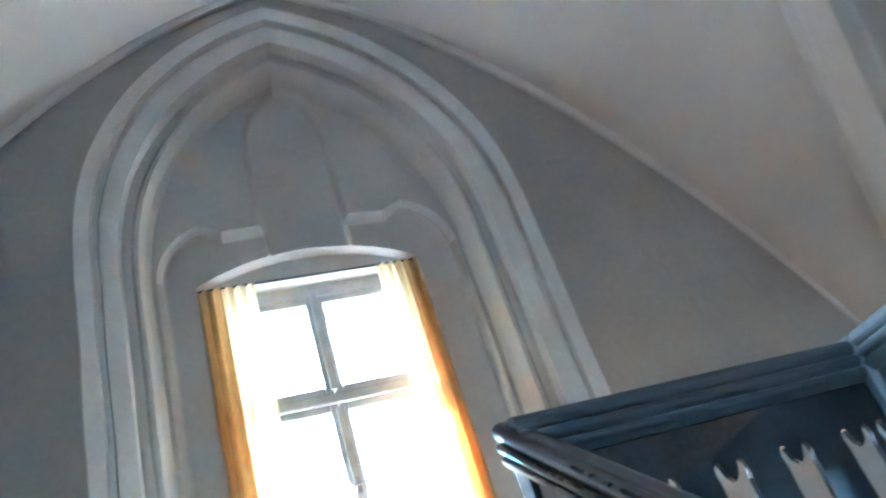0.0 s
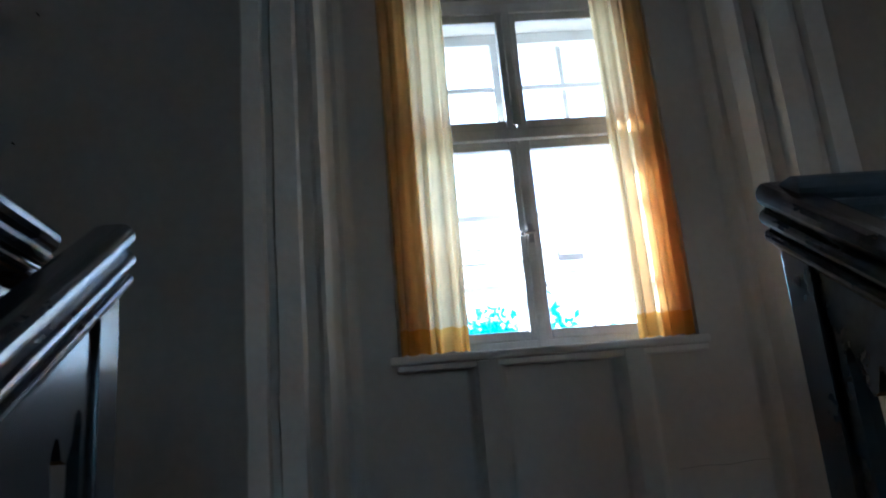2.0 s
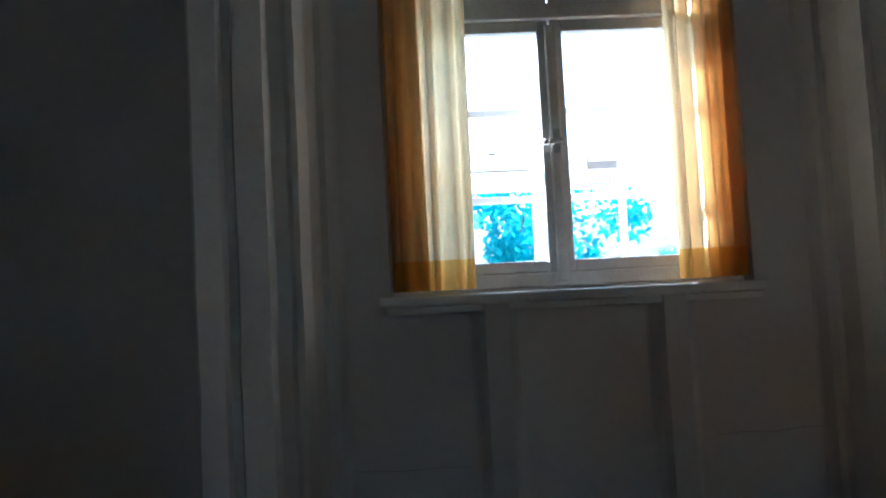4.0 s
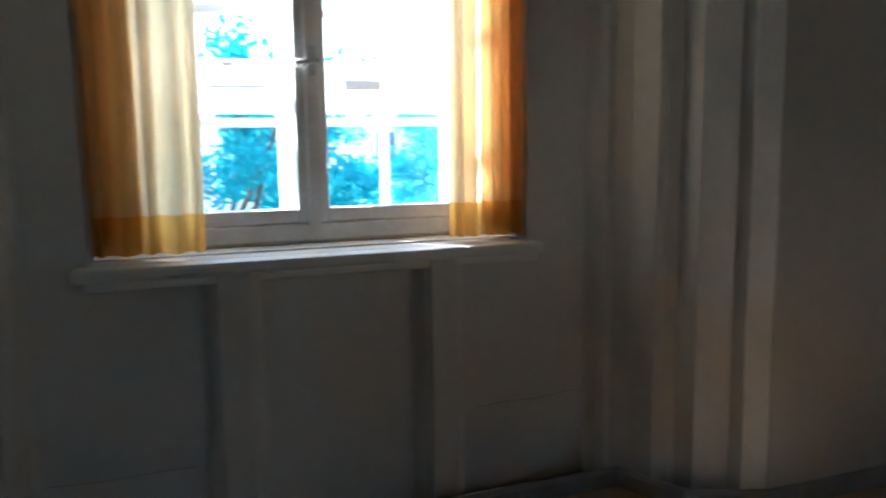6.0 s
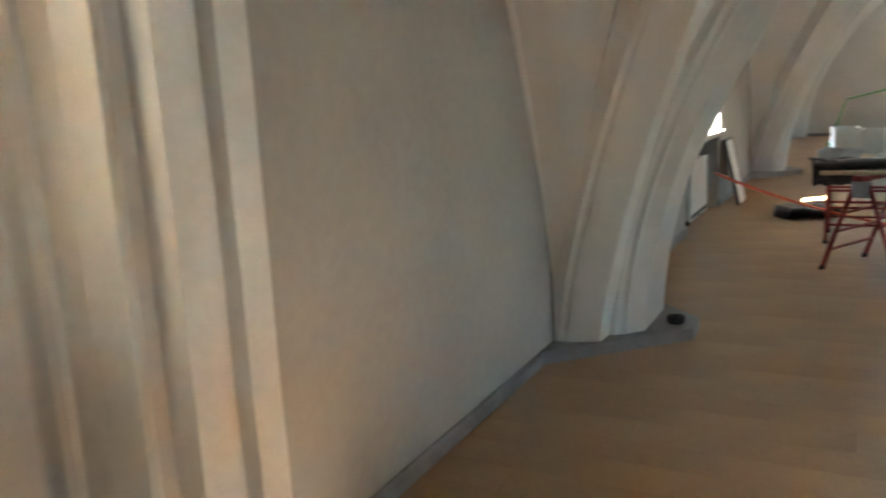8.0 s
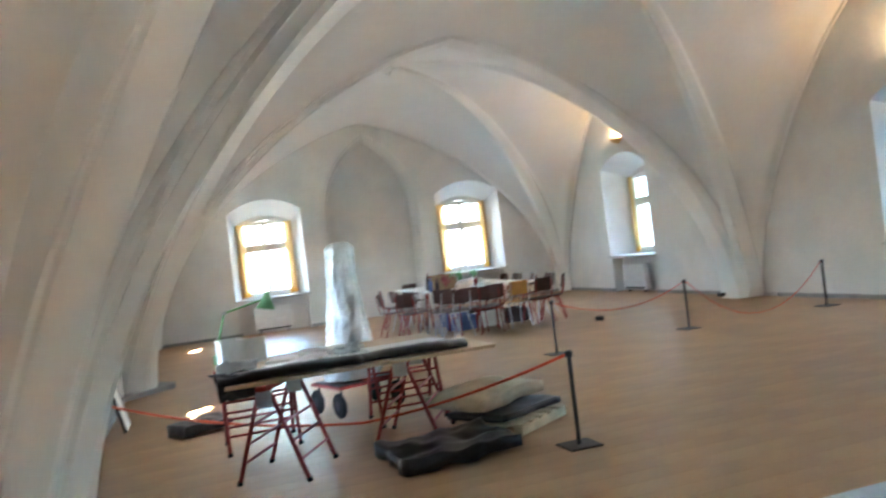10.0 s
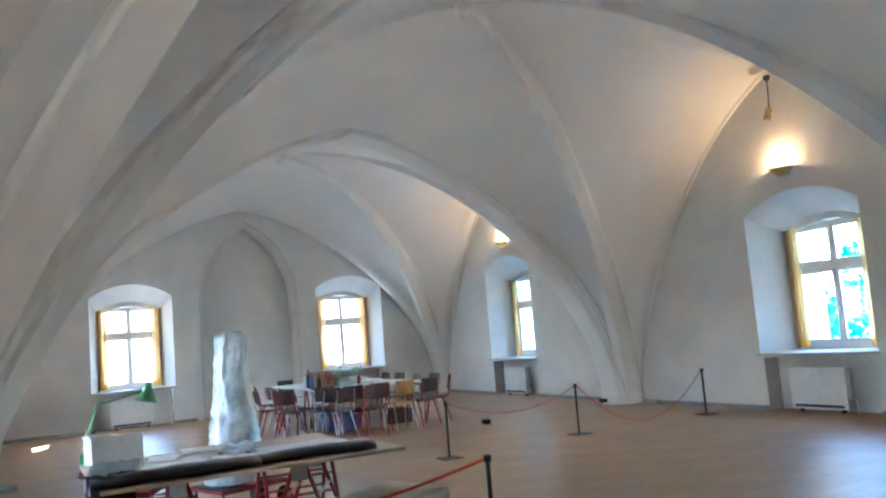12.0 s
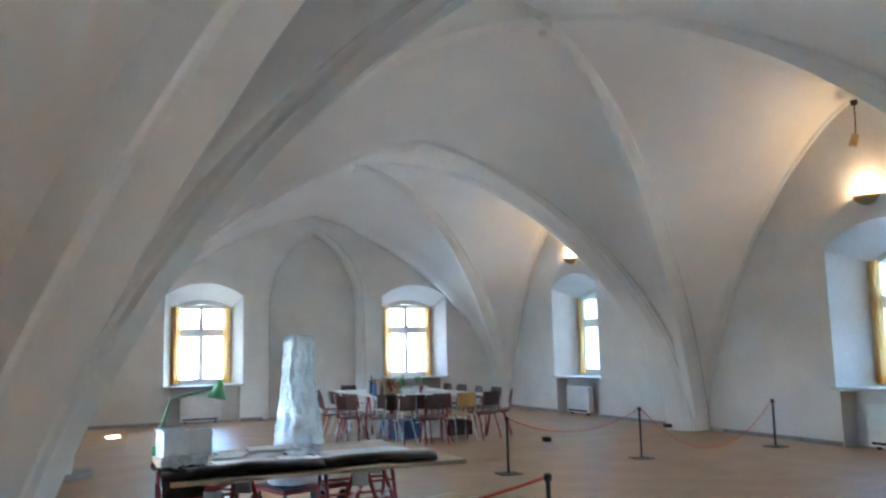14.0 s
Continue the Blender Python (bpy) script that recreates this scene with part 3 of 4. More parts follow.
HALF = roll(0.018, -0.030, 0.030, 90, -60) + roll(0.030, -0.078, 0.020, 70, -80) + roll(0.030, -0.118, 0.016, 80, -70) + [(0.020, -0.150)]
RAIL_PROF = HALF + [(-x, z) for x, z in HALF[::-1]]


def rail_run(p, q):
    p, q = Vector(p), Vector(q)
    d = (q - p).normalized()
    side = d.cross(Vector((0, 0, 1))).normalized()
    up = Vector((0, 0, 1))
    return loft([[c + side * a + up * b for a, b in RAIL_PROF] for c in (p, q)])


def balustrade(name, p, q, foot, label, first=0.20, paint=None, rail=None):
    """A boarded balustrade: moulded rail, pierced boards and a foot rail. p and q: ends of the rail's top; foot: rail top down to the foot."""
    p, q = Vector(p), Vector(q)
    top = empty(name)
    tagged(top, label, "balustrade", "balustrades of the stairwell")
    paint = paint or RAIL
    part("handrail", rail_run(p, q), rail or paint, top)
    d = q - p
    run = Vector((d.x, d.y, 0)).normalized()
    side = run.cross(Vector((0, 0, 1)))
    length = Vector((d.x, d.y, 0)).length
    marks = [0.0]
    x = first
    while x < length - 0.06:
        marks.append(x / length)
        x += 0.245
    marks.append(1.0)
    for f0, f1 in zip(marks, marks[1:]):
        slot_board(top, p + d * f0, p + d * f1, side, foot, paint)
    part("foot_rail", loft([[c + side * s + Vector((0, 0, z)) for s, z in ((-0.03, -foot), (0.03, -foot), (0.03, -foot + 0.1), (-0.03, -foot + 0.1))] for c in (p, q)]), paint, top)
    return top


def slot_board(top, a, b, side, foot, paint):
    """One board; its edges are sawn so that two neighbours leave a keyhole slot."""
    w = (b - a).length
    hw = Vector((b.x - a.x, b.y - a.y, 0)).length
    edge = [(-foot + 0.1, 0.0), (-0.80, 0.0), (-0.78, 0.035), (-0.60, 0.048), (-0.40, 0.056), (-0.345, 0.054), (-0.315, 0.059), (-0.293, 0.055), (-0.280, 0.043), (-0.286, 0.032), (-0.303, 0.026), (-0.328, 0.018), (-0.345, 0.0), (-0.14, 0.0)]
    edge = [(z, o) for z, o in edge if z >= -foot + 0.0999]
    pts = [(o / hw, z) for z, o in edge] + [(1 - o / hw, z) for z, o in edge[::-1]]
    rings = []
    for s in (-0.011, 0.011):
        rings.append([a + (b - a) * u + side * s + Vector((0, 0, z)) for u, z in pts])
    part("board", loft(rings), paint, top)


def end_stile(x, y, z0, z1, label):
    """The upright board at a balustrade's end, under the rail."""
    top = empty("newel_post", pose(x, y, 0))
    tagged(top, label, "newel post", "newel posts of the stairwell")
    part("shaft", box(-0.022, 0.022, -0.05, 0.05, z0, z1 - 0.152, 0.005), RAIL, top)
    part("foot_block", box(-0.03, 0.03, -0.055, 0.055, z0, z0 + 0.12, 0.006), RAIL, top)
    return top


def corner_post(x, y, z1, label):
    top = empty("corner_post", pose(x, y, 0))
    tagged(top, label, "newel post", "newel posts of the stairwell")
    part("shaft", box(-0.05, 0.05, -0.05, 0.05, 0.0, z1 - 0.02, 0.006), POSTPAINT, top)
    part("cap", box(-0.051, 0.051, -0.051, 0.051, z1 - 0.02, z1, 0.006), POSTPAINT, top)
    return top


ZR, SL = 0.94, RISE / STEP
DARK = "dark grey lacquered boarded balustrade with sawn keyhole slots"
# The north handrail and the east run take the light-toned copies.
balustrade("balustrade", (0.045, -1.768, ZR - 0.018), (1.31, -1.768, ZR - 0.018), 0.922, DARK, 0.14, RAIL, RAIL_HALF_LIT)
balustrade("balustrade", (1.36, -1.815, ZR), (1.36, -5.5, ZR), 0.94, "blue-grey boarded balustrade in a lit tone with sawn keyhole slots", 0.20, RAIL_LIT)
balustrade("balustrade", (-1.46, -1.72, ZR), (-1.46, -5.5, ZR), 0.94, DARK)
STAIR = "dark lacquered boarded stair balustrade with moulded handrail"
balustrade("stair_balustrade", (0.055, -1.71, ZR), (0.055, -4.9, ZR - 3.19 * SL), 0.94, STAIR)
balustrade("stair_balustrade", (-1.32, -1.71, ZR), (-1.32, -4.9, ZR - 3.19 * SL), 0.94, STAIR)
end_stile(0.055, -1.762, 0.0, ZR, "dark lacquered end board under the handrail")
end_stile(-1.32, -1.762, 0.0, ZR, "dark lacquered end board under the handrail")
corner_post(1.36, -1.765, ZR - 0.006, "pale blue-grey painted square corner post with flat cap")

# skirting along the walls
def skirting(name, pts):
    bm = bmesh.new()
    for (x0, y0), (x1, y1) in zip(pts, pts[1:]):
        d = Vector((x1 - x0, y1 - y0, 0)).normalized()
        nrm = Vector((d.y, -d.x, 0)) * 0.022
        a, b = Vector((x0, y0, 0)) - d * 0.0, Vector((x1, y1, 0)) + d * 0.0
        prof = [(Vector((0, 0, 0)), 0.0), (nrm, 0.0), (nrm, 0.055), (nrm * 0.5, 0.07), (Vector((0, 0, 0)), 0.07)]
        loft([[p + o + Vector((0, 0, z)) for o, z in prof] for p in (a, b)], bm)
    return tagged(finish(name, bm, SKIRT), "low grey painted skirting board along the wall", "skirting", kind="structure")


skirting("baseboard_north_west", [(-4.1, 0), (-1.385, 0)])
skirting("baseboard_niche", [(-1.39, 0.0), (-1.30, 0.035), (-1.13, 0.115), (-1.085, 0.205), (-1.02, 0.375), (1.02, 0.375), (1.085, 0.205), (1.13, 0.115), (1.30, 0.035), (1.39, 0.0)])
skirting("baseboard_north", [(1.385, 0), (3.42, 0)])
skirting("baseboard_north_2", [(4.98, 0), (7.24, 0)])
skirting("baseboard_north_3", [(9.06, 0), (11.6, 0)])
skirting("baseboard_north_4", [(13.2, 0), (15.4, 0)])
skirting("baseboard_north_5", [(17.2, 0), (19.89, 0)])
skirting("baseboard_east_1", [(19.89, 0), (19.89, -2.1)])
skirting("baseboard_east_2", [(19.89, -3.76), (19.89, -4.28)])
skirting("baseboard_east_3", [(19.89, -7.03), (19.89, -7.38)])
skirting("baseboard_east_4", [(19.89, -9.05), (19.89, -10.81)])
skirting("baseboard_south_1", [(19.89, -10.81), (17.2, -10.81)])
skirting("baseboard_south_2", [(15.38, -10.81), (13.2, -10.81)])
skirting("baseboard_south_3", [(11.6, -10.81), (9.14, -10.81)])
skirting("baseboard_south_4", [(7.3, -10.81), (5.0, -10.81)])

# bosses where the ribs meet
for i, (a, b) in enumerate(zip(PIERS, PIERS[1:])):
    z = CROWN[i] + 0.10
    bm = lathe([(0.0, -0.20), (0.07, -0.19), (0.10, -0.15), (0.10, -0.06), (0.13, 0.0), (0.13, 0.12)], 16, at=((a + b) / 2, YC, z))
    tagged(finish("boss_%d" % (i + 1), bm, VAULT, smooth=True), "small whitewashed boss where the ribs meet", "vault boss", kind="structure")
    d = empty("smoke_detector", pose((a + b) / 2 + 0.02, YC, z - 0.20))
    tagged(d, "small white smoke detector under the vault boss", "smoke detector", "smoke detectors of the vault")
    part("base", lathe([(0.055, 0.0), (0.055, -0.02), (0.05, -0.025)], 16), PAINT, d)
    part("sensor_head", lathe([(0.035, -0.025), (0.04, -0.05), (0.028, -0.065), (0.0, -0.068)], 16), PAINT, d)

# ---- wall lamps ----
BRASS = material("brass", (0.55, 0.38, 0.16), 0.35, 0.9, vary=0.1, bump=0.02)


def emitter(name, colour, strength):
    m = bpy.data.materials.new(name)
    m.use_nodes = True
    b = m.node_tree.nodes["Principled BSDF"]
    b.inputs["Emission Color"].default_value = (*colour, 1)
    b.inputs["Emission Strength"].default_value = strength
    return m


BULB = emitter("halogen_bulb", (1.0, 0.66, 0.32), 6.0)


def uplighter(m, watts):
    top = empty("wall_uplighter", m)
    tagged(top, "half-bowl plaster wall uplighter throwing warm light", "wall lamp", "wall lamps over the windows")
    rings = []
    for r, z in ((0.05, -0.13), (0.12, -0.10), (0.18, -0.04), (0.20, 0.0), (0.19, 0.0), (0.165, -0.035), (0.10, -0.085), (0.03, -0.10)):
        rings.append([(r * math.cos(math.pi * i / 14), -r * math.sin(math.pi * i / 14), z) for i in range(15)])
    part("bowl", loft(rings), BRASS, top, smooth=True)
    part("back_plate", box(-0.10, 0.10, -0.012, -0.002, -0.12, 0.0, 0.003), METAL, top)
    part("bulb", rod((-0.05, -0.09, -0.04), (0.05, -0.09, -0.04), 0.012), BULB, top, "glowing halogen tube")
    lamp = new("uplighter_light", bpy.data.lights.new("uplighter_light", "POINT"))
    lamp.data.energy, lamp.data.color, lamp.data.shadow_soft_size = watts, (1.0, 0.62, 0.30), 0.05
    lamp.matrix_world = m @ pose(0, -0.10, 0.05)
    return top


def spotlight(m):
    """A small cord-hung spotlight under the wall arch."""
    top = empty("spotlight", m)
    tagged(top, "small brass spotlight hanging from the wall arch", "spotlight", "spotlights under the wall arches")
    part("ceiling_mount", lathe([(0.05, 0.0), (0.05, -0.05), (0.03, -0.07)], 14, at=(0, -0.10, 0.60)), METAL, top)
    part("cord", tube([(0, -0.10, 0.54), (0.01, -0.12, 0.3), (0, -0.13, 0.06)], 0.009), METAL, top)
    bm = rod((0.0, -0.13, 0.09), (-0.03, -0.17, -0.08), 0.05, sides=16, r2=0.058)
    part("can", bm, BRASS, top)
    part("lens", rod((-0.03, -0.17, -0.081), (-0.031, -0.171, -0.087), 0.045, sides=16), STEEL, top)
    return top


for x in (8.37, 16.3):
    uplighter(at_south(x) @ pose(0, 0, 3.60), 0.6)
    spotlight(at_south(x) @ pose(0, 0, 4.40))

# ---- materials of the hall's things ----
RED = material("red_enamel", (0.33, 0.035, 0.03), 0.35, vary=0.2, bump=0.03)
PLY = material("plywood", (0.58, 0.45, 0.30), 0.55, vary=0.12, scale=3, bump=0.05)
BLACK = material("black_sheet", (0.018, 0.018, 0.02), 0.35, vary=0.3, scale=7, bump=0.3, dist=0.01)
PAPER = material("paper", (0.80, 0.80, 0.78), 0.8, vary=0.04, scale=12, bump=0.03)
GREY = material("grey_felt", (0.30, 0.29, 0.28), 0.95, vary=0.15, scale=10, bump=0.2)
SHELL = material("brown_plywood_shell", (0.10, 0.058, 0.052), 0.35, vary=0.15, scale=5, bump=0.03)
OCHRE = material("light_plywood_shell", (0.55, 0.30, 0.08), 0.35, vary=0.12, scale=5, bump=0.03)
DARKSHELL = material("dark_plywood_shell", (0.06, 0.035, 0.03), 0.35, vary=0.15, scale=5, bump=0.03)
GREEN = material("green_enamel", (0.16, 0.42, 0.16), 0.3, vary=0.1, bump=0.03)
CARD = material("cardboard", (0.36, 0.24, 0.13), 0.85, vary=0.1, scale=5, bump=0.06)
FOAM = material("beige_foam", (0.62, 0.52, 0.36), 0.9, vary=0.08, scale=8, bump=0.15)
CORD = material("orange_red_cord", (0.65, 0.09, 0.03), 0.6, vary=0.1, bump=0.1)
BLUE = material("blue_plastic", (0.10, 0.16, 0.40), 0.4, vary=0.1, bump=0.02)


def film_material():
    """Crumpled plastic film: part clear, part white, glossy."""
    m = material("plastic_film", (0.74, 0.80, 0.83), 0.16, vary=0.1, scale=5, fine=26, bump=0.9, dist=0.03)
    nt = m.node_tree
    b = nt.nodes["Principled BSDF"]
    b.inputs["Transmission Weight"].default_value = 0.25
    return m


FILM = film_material()


def crumple(bm, amount, scale, seed):
    """Pushes vertices about by noise."""
    off = Vector((seed * 3.1, seed * 1.7, seed * 0.9))
    for v in bm.verts:
        v.co += noise.noise_vector(v.co * scale + off) * amount
    return bm


def slab(w, d, h, n, m, bevel=0.02):
    """A subdivided flat box, for soft things."""
    bm = bmesh.new()
    bmesh.ops.create_grid(bm, x_segments=n, y_segments=n, size=0.5)
    bmesh.ops.transform(bm, matrix=Matrix.Diagonal((w, d, 1, 1)), verts=bm.verts[:])
    ret = bmesh.ops.extrude_face_region(bm, geom=bm.faces[:])
    for v in ret["geom"]:
        if isinstance(v, bmesh.types.BMVert):
            v.co.z += h
    bmesh.ops.transform(bm, matrix=m, verts=bm.verts[:])
    return bm


# ---- work table on trestles ----
def trestle(m):
    """A red tubular trestle: two A-frames joined by rungs. Its length runs along y."""
    top = empty("trestle", m)
    tagged(top, "red enamelled folding metal trestle under the work table", "trestle", "trestles of the work table")
    h, s = 0.70, 0.27
    for y in (-0.30, 0.30):
        for sx in (-1, 1):
            leg = part("leg", rod((sx * s, y, 0.012), (sx * 0.035, y, h), 0.016), RED, top)
            part("rubber_foot", rod((sx * (s + 0.004), y, 0.0), (sx * (s - 0.004), y, 0.03), 0.021), RUBBER, leg)
        part("hinge_plate", box(-0.06, 0.06, y - 0.022, y + 0.022, h - 0.14, h - 0.02, 0.004), STEEL, top)
    for sx in (-1, 1):
        for z in (0.16, 0.30, 0.44):
            x = sx * (s + (0.035 - s) * z / h)
            part("rung", rod((x, -0.30, z), (x, 0.30, z), 0.011), RED, top)
    part("top_bar", box(-0.04, 0.04, -0.36, 0.36, h - 0.02, h + 0.02, 0.006), RED, top)
    return top


TT = 0.72
trestle(pose(6.22, -1.60, 0, 0, 0, 62))
trestle(pose(6.60, -2.72, 0, 0, 0, 62))
wt = empty("work_table", pose(6.75, -2.18, 0))
tagged(wt, "pale plywood work table top lying on red trestles", "table")
part("board", box(-0.80, 0.05, -1.10, 0.99, TT, TT + 0.028, 0.004), PLY, wt)
part("rear_board", box(0.055, 0.85, -0.98, 1.02, TT, TT + 0.026, 0.004), PLY, wt)
ZT = TT + 0.029
trestle(pose(7.35, -1.5, 0, 0, 0, 0))
trestle(pose(7.35, -2.85, 0, 0, 0, 0))


def bundle(m, length, r, label, seed):
    """A flattened roll of black sheet."""
    rings = []
    for i in range(17):
        t = i / 16
        k = 0.75 + 0.25 * math.sin(math.pi * min(max(t, 0.06), 0.94))
        rings.append([(2.1 * r * k * math.cos(a) + 0.02 * math.sin(7 * t + a), -length / 2 + length * t, max(r * k * (0.9 + math.sin(a)) * 0.75, 0)) for a in [2 * math.pi * j / 12 for j in range(12)]])
    bm = crumple(loft(rings), 0.008, 9, seed)
    for v in bm.verts:
        v.co.z = max(v.co.z, 0.0)
    ob = finish("black_roll", bm, BLACK, smooth=True)
    ob.matrix_world = m
    return tagged(ob, label, "roll", "black rolls on the work table")


bundle(pose(6.09, -1.68, ZT, 0, 0, 2), 1.08, 0.058, "flattened black plastic roll on the work table", 1)
bundle(pose(6.12, -2.66, ZT, 0, 0, -2), 0.84, 0.055, "flattened black plastic roll on the work table", 2)
def draped_film(m, w, d, seed, mat, label):
    """A thin crumpled sheet heaped on a table and hanging over its edge."""
    bm = bmesh.new()
    bmesh.ops.create_grid(bm, x_segments=26, y_segments=26, size=0.5)
    for v in bm.verts:
        v.co.x, v.co.y = v.co.x * w, v.co.y * d
        q = Vector((v.co.x * 7, v.co.y * 7, seed))
        v.co.z = 0.035 + 0.05 * (1 - 2 * abs(noise.noise(q))) * (1 - abs(v.co.x) / w) + 0.02 * noise.noise(q * 2.7)
        over = -w * 0.5 + 0.17 - v.co.x
        if over > 0:
            v.co.z -= over * 0.9
            v.co.x += over * 0.55
        else:
            v.co.z = max(v.co.z, 0.004)
    bmesh.ops.solidify(bm, geom=bm.faces[:], thickness=0.0015)
    ob = finish("plastic_sheet", bm, mat)
    ob.matrix_world = m
    return tagged(ob, label, "plastic sheet", "sheets on the work table")


draped_film(pose(6.12, -1.27, ZT, 0, 0, 8), 0.52, 0.30, 3, BLACK, "crumpled black plastic sheet hanging over the table edge")
draped_film(pose(6.22, -1.30, ZT + 0.06, 0, 0, -12), 0.34, 0.30, 7, FILM, "crumpled clear plastic film on the work table")
draped_film(pose(6.72, -2.30, ZT + 0.004, 0, 0, 70), 0.40, 0.46, 11, FILM, "crumpled clear plastic film on the work table")
for x, y, w, d, a in ((6.40, -1.70, 0.50, 1.02, 2), (6.40, -2.66, 0.44, 0.82, -2)):
    ob = finish("black_mat", crumple(slab(w, d, 0.006, 14, pose(0, 0, 0.003)), 0.003, 7, x * y), BLACK, smooth=True)
    ob.matrix_world = pose(x, y, ZT, 0, 0, a)
    tagged(ob, "thin black sheet spread under papers on the work table", "plastic sheet", "sheets on the work table")
for i, (x, y, w, d, a) in enumerate(((6.28, -1.62, 0.05, 0.75, 3), (6.55, -1.75, 0.30, 0.42, 12), (6.85, -1.70, 0.30, 0.21, -20), (6.95, -1.95, 0.21, 0.30, 35), (6.55, -2.15, 0.21, 0.30, -8), (6.45, -2.62, 0.42, 0.55, 4), (6.75, -2.85, 0.30, 0.42, 15), (7.25, -2.1, 0.30, 0.42, -5), (6.30, -2.22, 0.16, 0.12, 30), (7.2, -1.75, 0.30, 0.21, 8))):
    bm = slab(w, d, 0.012 + 0.016 * (i % 3), 3, Matrix.Identity(4))
    ob = finish("paper_sheet", bm, PAPER)
    ob.matrix_world = pose(x, y, ZT + 0.001 + 0.0006 * i, 0, 0, a)
    tagged(ob, "white paper sheets lying on the work table", "paper", "papers on the work table")


def tub(m, w, d, h, label):
    """A thin-walled open box."""
    top = empty("storage_box", m)
    tagged(top, label, "box", "boxes on the work table")
    bm = box(-w / 2, w / 2, -d / 2, d / 2, 0.0, 0.006)
    for s in (-1, 1):
        box(*sorted((s * w / 2, s * (w / 2 - 0.006))), -d / 2, d / 2, 0.006, h, 0, bm)
        box(-w / 2 + 0.006, w / 2 - 0.006, *sorted((s * d / 2, s * (d / 2 - 0.006))), 0.006, h, 0, bm)
    part("body", bm, PAPER, top)
    rim = bmesh.new()
    for s in (-1, 1):
        box(*sorted((s * (w / 2 + 0.001), s * (w / 2 + 0.009))), -d / 2 - 0.009, d / 2 + 0.009, h - 0.018, h, 0, rim)
        box(-w / 2 - 0.001, w / 2 + 0.001, *sorted((s * (d / 2 + 0.001), s * (d / 2 + 0.009))), h - 0.018, h, 0, rim)
    part("rim", rim, PAPER, top)
    return top


tub(pose(7.40, -1.31, ZT, 0, 0, 10), 0.26, 0.20, 0.22, "white cardboard box standing on the work table")
tub(pose(7.40, -1.53, ZT, 0, 0, -6), 0.24, 0.18, 0.20, "white cardboard box standing on the work table")


def desk_lamp(m):
    top = empty("desk_lamp", m)
    tagged(top, "green jointed-arm desk lamp clamped to the work table", "desk lamp")
    part("clamp", box(-0.03, 0.03, -0.03, 0.03, -0.06, 0.05, 0.006), GREEN, top)
    e, k = Vector((0.0, -0.11, 0.42)), Vector((0.0, -0.46, 0.50))
    bm = rod((0.018, 0, 0.05), e + Vector((0.018, 0, 0)), 0.009)
    rod((-0.018, 0, 0.05), e - Vector((0.018, 0, 0)), 0.009, bm)
    part("lower_arm", bm, GREEN, top)
    bm = rod(e + Vector((0.018, 0, 0)), k + Vector((0.018, 0, 0)), 0.009)
    rod(e - Vector((0.018, 0, 0)), k - Vector((0.018, 0, 0)), 0.009, bm)
    part("upper_arm", bm, GREEN, top)
    part("elbow", rod(e + Vector((-0.03, 0, 0)), e + Vector((0.03, 0, 0)), 0.018), STEEL, top)
    shade = lathe([(0.02, 0.09), (0.03, 0.06), (0.04, 0.03), (0.09, -0.07), (0.085, -0.07), (0.035, 0.025), (0.015, 0.07)], 18)
    bmesh.ops.transform(shade, matrix=Matrix.Translation(k + Vector((0, -0.04, -0.02))) @ pose(0, 0, 0, 12, 0, 0), verts=shade.verts[:])
    part("shade", shade, GREEN, top, smooth=True)
    part("spring", tube([(0, 0.0, 0.08), (0, -0.03, 0.22)], 0.007), STEEL, top)
    return top


desk_lamp(pose(7.58, -1.19, ZT + 0.03))

# ---- wrapped statue ----
rings = []
for i in range(83):
    t = i / 82
    z = 1.40 * t
    r = 0.245 - 0.125 * t + 0.018 * math.sin(6.2 * t + 0.6) + 0.03 * math.exp(-((t - 0.06) / 0.05) ** 2)
    if t > 0.95:
        r *= 1 - 0.45 * ((t - 0.95) / 0.05) ** 2
    ring = []
    for j in range(64):
        a = 2 * math.pi * j / 64
        c, d = math.cos(a), math.sin(a)
        fold = 0.030 * noise.noise(Vector((2.6 * c, 2.6 * d, 3.2 * z))) + 0.016 * (1 - 2 * abs(noise.noise(Vector((4.5 * c + 2.5 * z, 4.5 * d, 5 * z)))))
        crease = 0.011 * (1 - 2 * abs(noise.noise(Vector((9 * c, 9 * d + 5 * z, 11 * z + 3)))))
        rr = r + fold + crease
        ring.append((rr * c * 0.85, rr * d, z))
    rings.append(ring)
bm = crumple(loft(rings), 0.012, 13, 5)
for v in bm.verts:
    v.co.z = max(v.co.z, 0.0)
ob = finish("wrapped_statue", bm, FILM, smooth=True)
ob.matrix_world = pose(8.2, -2.53, 0.335, 0, 0, 0)
tagged(ob, "tall figure wrapped in crumpled clear film on a dolly", "statue")


# ---- stanchions and cords ----
def stanchion(x, y, h=0.70):
    top = empty("stanchion", pose(x, y, 0))
    tagged(top, "low dark metal barrier post on a square base", "barrier post", "barrier posts of the hall")
    part("base", box(-0.13, 0.13, -0.13, 0.13, 0.0, 0.012, 0.004), METAL, top)
    part("pole", rod((0, 0, 0.012), (0, 0, h - 0.05), 0.016, sides=14), METAL, top)
    part("head", lathe([(0.02, h - 0.05), (0.028, h - 0.045), (0.028, h - 0.01), (0.02, h)], 14), METAL, top)
    return top


POSTS = ((9.50, -5.46), (9.73, -7.65), (9.67, -10.03), (5.31, -3.60))
for x, y in POSTS:
    stanchion(x, y)


def rope(pts, sag, label, r=0.006):
    line = []
    for (p, q), g in zip(zip(pts, pts[1:]), sag):
        p, q = Vector(p), Vector(q)
        for i in range(13):
            t = i / 12
